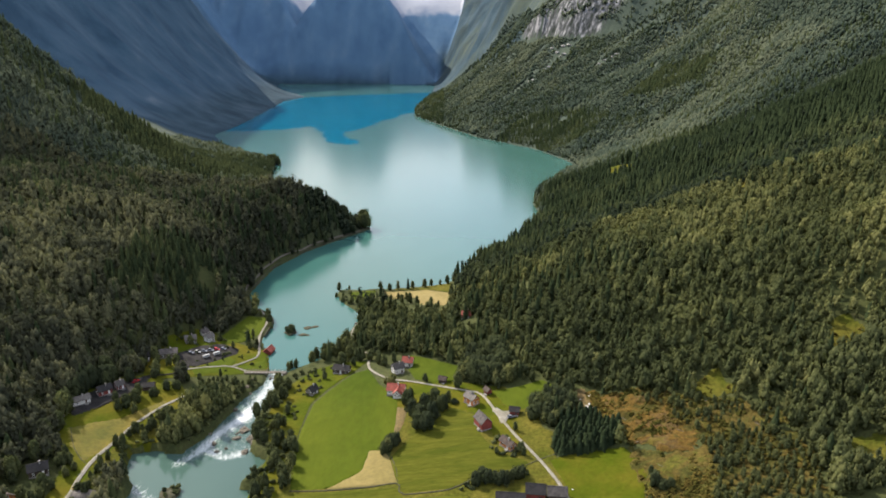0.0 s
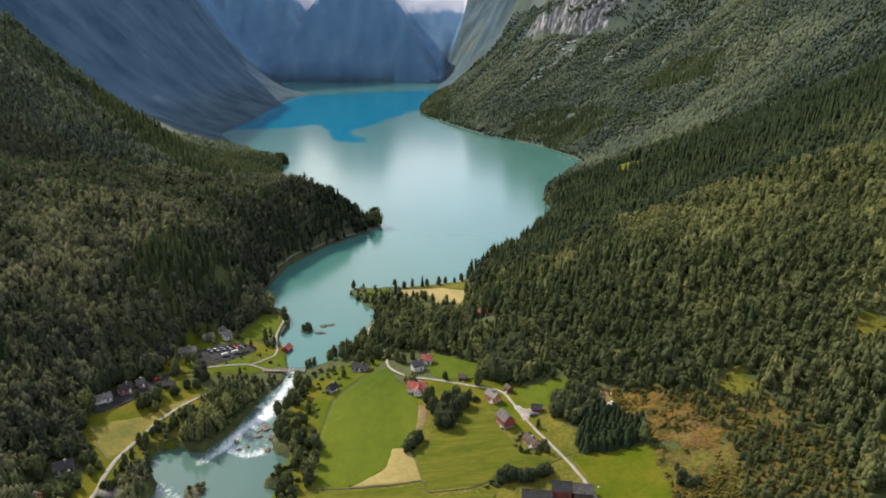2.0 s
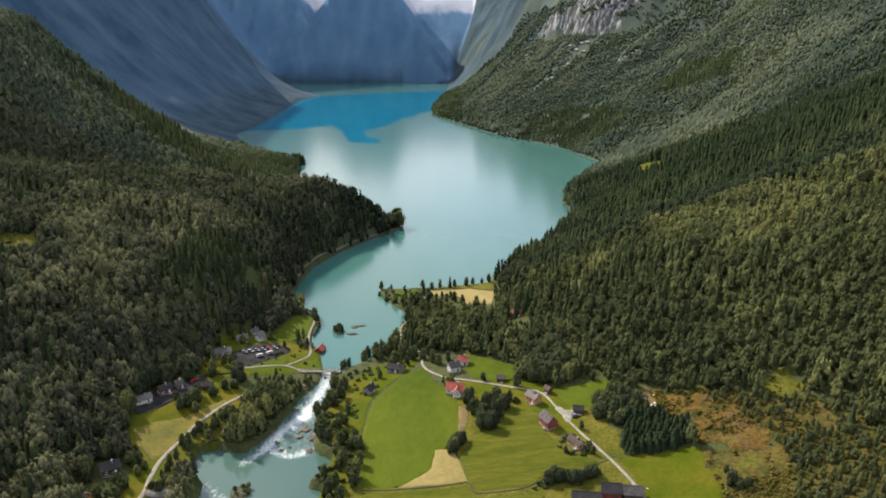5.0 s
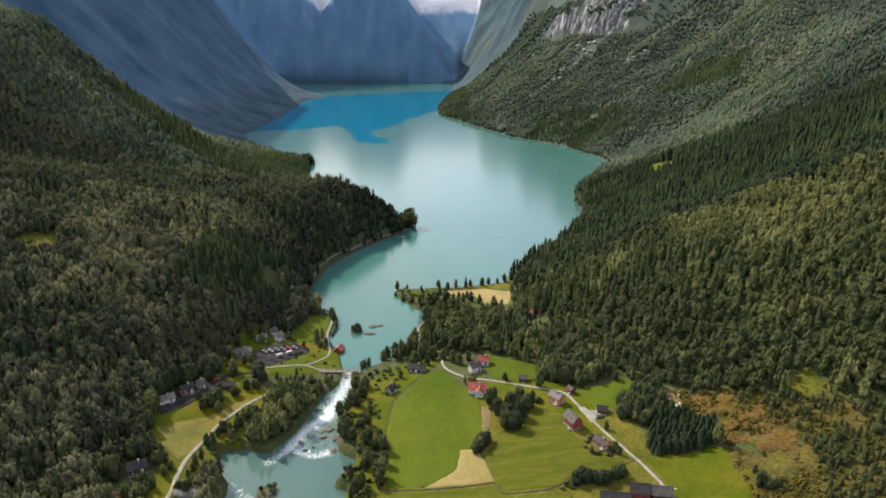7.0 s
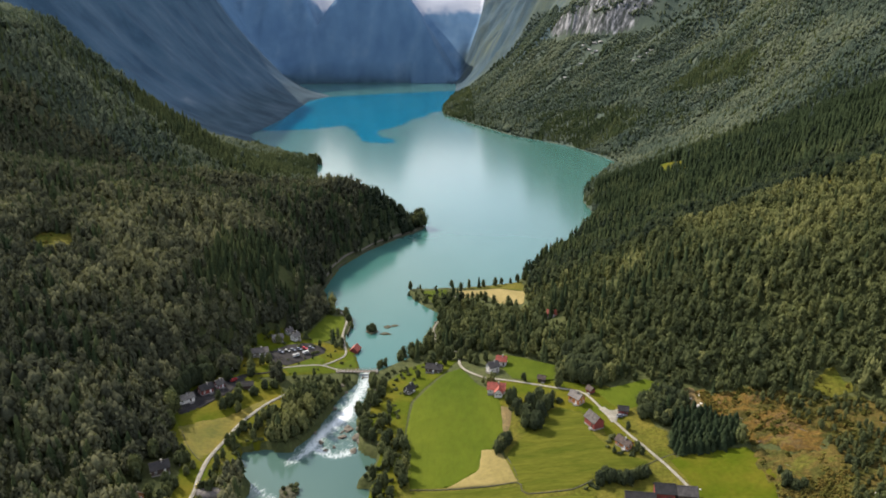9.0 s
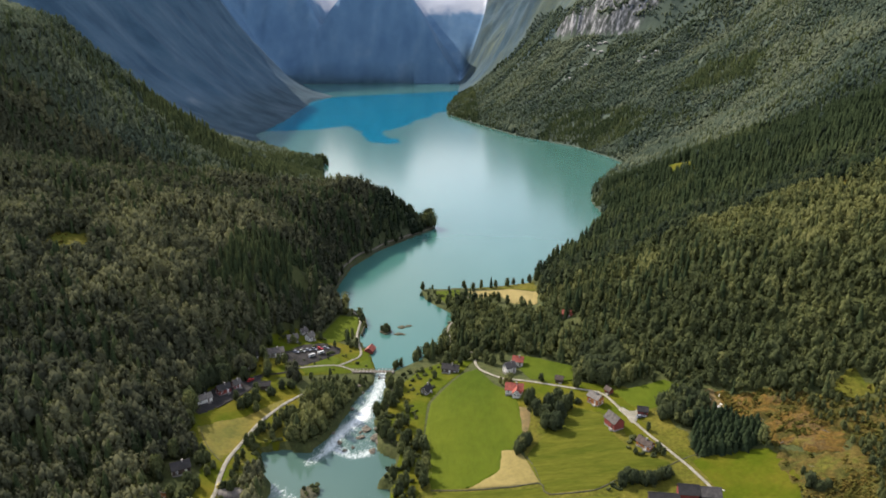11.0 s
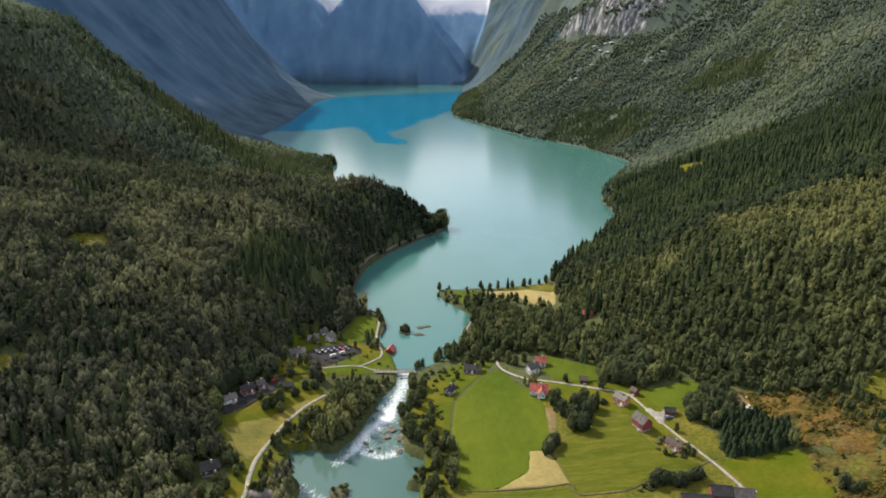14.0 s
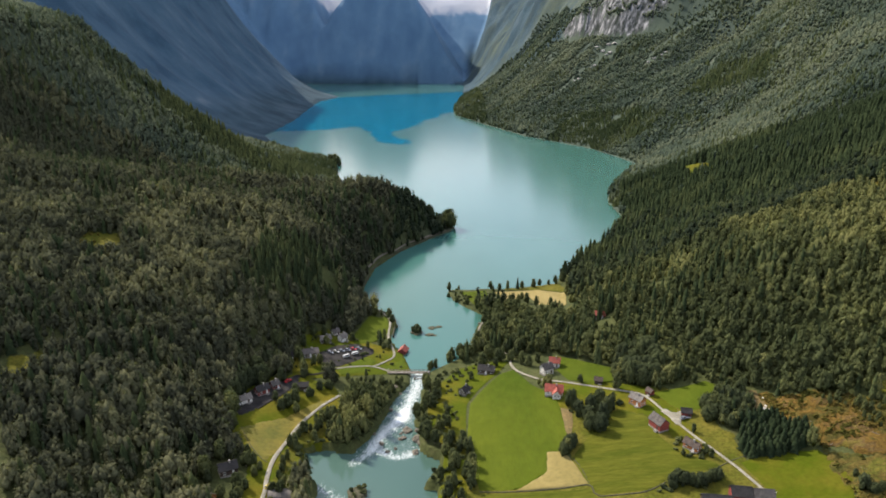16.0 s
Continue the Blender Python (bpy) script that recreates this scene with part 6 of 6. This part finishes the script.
for x, y in ((-134, 290), (-130, 292), (-128, 289), (-132, 286), (-128.5, 293)):
    plant("bush", x, y, 2.2, "low bush on the river islet", "bushes on the river islet", -2.2)
for x, y, size in ((-116, 481, 4.2), (-113, 483, 5.0), (-111, 480, 4.4), (-114, 478, 3.8), (-112, 477.5, 3.4)):
    plant("leafy_tree", x, y, size, "small round leafy tree on the lake islet", "trees on the lake islet", 0.6)
for x, y, size in ((-175, 407, 8), (-172, 411, 7), (-168, 403, 5.5), (-134, 447, 5), (-131, 452, 6), (-136, 452, 5), (-130, 446, 4), (-146, 424, 2.5), (-135, 430, 3), (-187, 432, 10), (-190, 440, 11), (-183, 447, 10), (-177, 456, 9), (-166, 468, 9),
                   (-136, 507, 8)) + ((-133, 497, 7), (-130, 488, 6), (-206, 343, 12), (-188, 360, 7), (-180, 356, 9), (-177, 361, 10), (-183, 352, 8), (-174, 352, 7), (-178, 368, 9), (-188, 398, 9), (-181, 401, 8), (-200, 376, 10), (-210, 366, 12), (-186, 413, 10), (-198, 405, 11), (-202, 418, 12),
                   (-186, 300, 8), (-200, 300, 11), (-203, 285, 12), (-187, 282, 7), (-184, 277, 6), (-205, 318, 12), (-203, 328, 11)):
    plant("alder_tree", x, y, size, "leafy green tree among the hamlet's houses", "trees in the hamlet")
for x, y in in_polygon(VILLAGE, 8):
    plant("alder_tree", x, y, plant_rng.uniform(5, 9), "leafy green tree among the hamlet's houses", "trees in the hamlet")
for x, y in in_polygon([(-152, 348), (-128, 372), (-129, 346), (-137, 327), (-154, 330)], 30, 0.4):
    plant("alder_tree", x, y, plant_rng.uniform(4.8, 7.8), "dense green tree on the river's wooded bank", "trees on the western river bank")
for k, (x, y) in enumerate(((-141, 327), (-144, 327.5), (-148, 328), (-151, 329.5), (-155, 328.5), (-158, 327.5), (-162, 327), (-136, 330), (-134, 334.5), (-132, 339), (-130.5, 345), (-129, 352), (-127.5, 358), (-126.5, 364), (-124.5, 371), (-123, 378), (-121, 384), (-118, 391), (-166, 321), (-164.5, 315))):
    plant("bush", x, y, plant_rng.uniform(1.8, 2.8), "dark green bush overhanging the river", "bushes on the western river bank")
    if k % 2:
        plant("alder_tree", x - 1.5, y + 2.2, plant_rng.uniform(4.2, 6.5), "dense green tree on the river's wooded bank", "trees on the western river bank")
for x, y, size in ((-209, 366, 13), (-203, 379, 12), (-210, 347, 12), (-208, 373, 14), (-200, 383, 11), (-178, 392, 6), (-166, 379, 6), (-161, 381, 6), (-158, 392, 5), (-197, 394, 10), (-190, 384, 9), (-202, 400, 12), (-206, 388, 13), (-170, 370, 6), (-211, 358, 11)):
    plant("leafy_tree", x, y, size, "tall dense green tree shading the hamlet", "trees in the hamlet")
for x, y, size in ((-200, 281, 8), (-204, 290, 10), (-187, 298, 8), (-184, 301, 7), (-184, 268, 8), (-181, 291, 6), (-182, 281, 6), (-183, 273, 7), (-200, 300, 10), (-181, 263, 7), (-188, 305, 8), (-191, 272, 7), (-180, 297, 5), (-186, 277, 5), (-206, 272, 10), (-195, 303, 9)):
    plant("alder_tree", x, y, size, "leafy tree round the dark timber house", "trees round the timber house")
for x, y in in_polygon([(-152, 374), (-122, 374), (-116, 400), (-142, 402), (-158, 394)], 34, 0.5):
    plant("alder_tree", x, y, plant_rng.uniform(3.5, 6.0), "small leafy tree on the river's wooded bank", "trees on the western river bank")
plant("slender_tree", -207, 340, 15, "tall slender tree beside the white lodge", "trees in the hamlet")
for x, y in in_polygon(VILLAGE, 30):
    plant("bush", x, y, plant_rng.uniform(1.2, 2.6), "green bush between the hamlet's houses", "bushes in the hamlet")
# the headland
for x, y, size in ((-92, 570, 8), (-88, 571, 7), (-84, 573, 9), (-93, 562, 5), (-89, 556, 5), (-82, 546, 6), (-74, 538, 7), (-54, 572, 10), (-50, 545, 11), (-52, 552, 12), (-55, 540, 10), (-46, 576, 8), (-37, 574, 10), (-27, 575, 11), (-24, 580, 9), (-16, 580, 9), (-9, 583, 8), (-3, 586, 9), (4, 590, 11), (10, 594, 12), (14, 598, 12),
                   (-38, 545, 9), (-30, 541, 8), (-20, 520, 12), (-12, 516, 11), (-4, 512, 10), (-26, 530, 12), (-33, 533, 10), (-60, 533, 9), (-66, 528, 10), (8, 545, 11), (12, 570, 12)):
    x, y, size = x + plant_rng.normal(0, 2), y + plant_rng.normal(0, 2), size * plant_rng.uniform(0.6, 1.05)
    plant(("alder_tree", "slender_tree")[int(x) % 2] if size < 9.5 else "spruce_tree", x, y, size, "shore tree on the lake's headland", "trees on the headland")
for x, y in in_polygon([(-98, 575), (-86, 540), (-70, 532), (-62, 545), (-66, 575)], 14, 0.5):
    plant("bush", x, y, plant_rng.uniform(1.5, 3), "olive bush on the headland's shore", "bushes on the headland")

# sparse young trees at the edge of the clearing
for x, y, size in ((94, 265, 7.5), (97, 262, 5), (100, 262.5, 5), (94.5, 273, 4), (122, 270, 4.5), (124, 268, 4)):
    plant("leafy_tree", x, y, size, "round dark green tree at the field's corner", "trees at the field's corner")
for x, y in in_polygon([(120, 284), (150, 285), (160, 262), (150, 222), (118, 225), (114, 250), (122, 266)], 210):
    plant("slender_tree", x, y, plant_rng.uniform(2.5, 6.5), "young leafy tree on the scrubby slope", "young trees on the cleared slope")
for x, y in in_polygon(CLEARING_EAST, 60):
    plant("slender_tree", x, y, plant_rng.uniform(3, 6), "young leafy tree on the scrubby slope", "young trees on the cleared slope")

# the tip of the western knoll
for x, y, size in ((-89, 790, 13), (-92, 796, 15), (-96, 788, 12), (-93, 783, 13), (-97, 796, 14)):
    plant("alder_tree", x, y, 1.45 * size, "tall tree on the knoll's tip above the lake", "trees on the knoll's tip")
for x, y, size in ((-300, 1250, 15), (-304, 1246, 17), (-309, 1240, 16), (-296, 1240, 13), (-315, 1248, 15)):
    plant("alder_tree", x, y, 1.1 * size, "tall tree on the far spit", "trees on the far spit")

# low growth on the clearings
rng = np.random.default_rng(91)
spots = []
for poly, count in ((CLEARING, 1300), (CLEARING_LOW, 420), (SCRUBLAND, 1900), (CLEARING_EAST, 900), *((poly, 70) for poly in GLADES if poly[0][1] < 600)):
    p = np.array(poly, float)
    xy = rng.uniform(p.min(0), p.max(0), (count * 3, 2))
    xy = xy[(signed(xy[:, 0], xy[:, 1], poly) < 0.5) & (fbm(xy[:, 0], xy[:, 1], 16, 4, 97) > rng.uniform(-0.06, 0.14, len(xy)))]
    spots.append(xy[:count])
spots = np.concatenate(spots)
SHRUBS = [broadleaf_shape(shape_rng, 4, True, 2.2) for k in range(5)]
planted("scrub", np.column_stack([spots, ground_height(spots[:, 0], spots[:, 1])]), SHRUBS, 0.30 + 2.0 * rng.uniform(0, 1, len(spots)) ** 2.5, np.clip(0.30 + 2.0 * fbm(spots[:, 0], spots[:, 1], 14, 2, 95) + rng.normal(0, 0.15, len(spots)), 0, 0.9), rng.uniform(0.8, 1.4, len(spots)), SCRUB_LEAF, "low brown and olive scrub on the cleared slope", 92)
for thing, used in (pair for kind in TEMPLATES.values() for pair in kind):
    if not used:
        for ob in (*thing.children_recursive, thing):
            bpy.data.objects.remove(ob)

# pale outcrops below the eastern cliff
for k, (x, y, size) in enumerate(OUTCROPS):
    boulder(x, y, 0.85 * size, 0.34, GREY_ROCK, "pale rock outcrop on the wooded mountain side", "outcrop", seed=700 + k, group="outcrops below the cliff", name="outcrop")


# ---- felled stems on the clearing ----
def felled_log(x, y, heading, long, label):
    """A stripped stem lying on the ground, thicker at its butt, with two broken branch stubs."""
    bm = bmesh.new()
    last = None
    for k, (u, r) in enumerate(((-0.5, 0.15), (-0.2, 0.13), (0.15, 0.11), (0.5, 0.06))):
        ring = [bm.verts.new((u * long, r * math.cos(a) + 0.05 * (k % 2), 0.22 + r * math.sin(a))) for a in np.linspace(0, 2 * math.pi, 7)[:-1]]
        if last:
            for q in range(6):
                bm.faces.new((last[q], last[(q + 1) % 6], ring[(q + 1) % 6], ring[q]))
        else:
            bm.faces.new(list(reversed(ring)))
        last = ring
    bm.faces.new(last)
    for u, side in ((-0.05, 1), (0.25, -1)):
        root = Vector((u * long, 0.1 * side, 0.25))
        tip = bm.verts.new(root + Vector((0.25, 0.7 * side, 0.45)))
        low = [bm.verts.new(root + Vector(v)) for v in ((0.07, 0, 0), (-0.07, 0, 0), (0, 0, 0.12))]
        for i in range(3):
            bm.faces.new((low[i], low[(i + 1) % 3], tip))
    me = bpy.data.meshes.new("felled_log")
    bm.to_mesh(me)
    bm.free()
    me.materials.append(GREY_WOOD)
    ob = new("felled_log", me)
    ahead = Vector((math.cos(radians(heading)), math.sin(radians(heading))))
    rise = height_at(x + ahead.x * long / 2, y + ahead.y * long / 2) - height_at(x - ahead.x * long / 2, y - ahead.y * long / 2)
    ob.matrix_basis = pose(x, y, height_at(x, y) + 0.45, 0, -math.degrees(math.atan2(rise, long)), heading)
    return tagged(ob, label, "log", "felled stems on the clearing")


for poly, count in ((CLEARING, 8), (CLEARING_EAST, 7), (SCRUBLAND, 4)):
    for x, y in in_polygon(poly, count):
        felled_log(x, y, plant_rng.normal(-35, 28), plant_rng.uniform(3, 5.5), "bleached felled stem lying on the cleared slope")
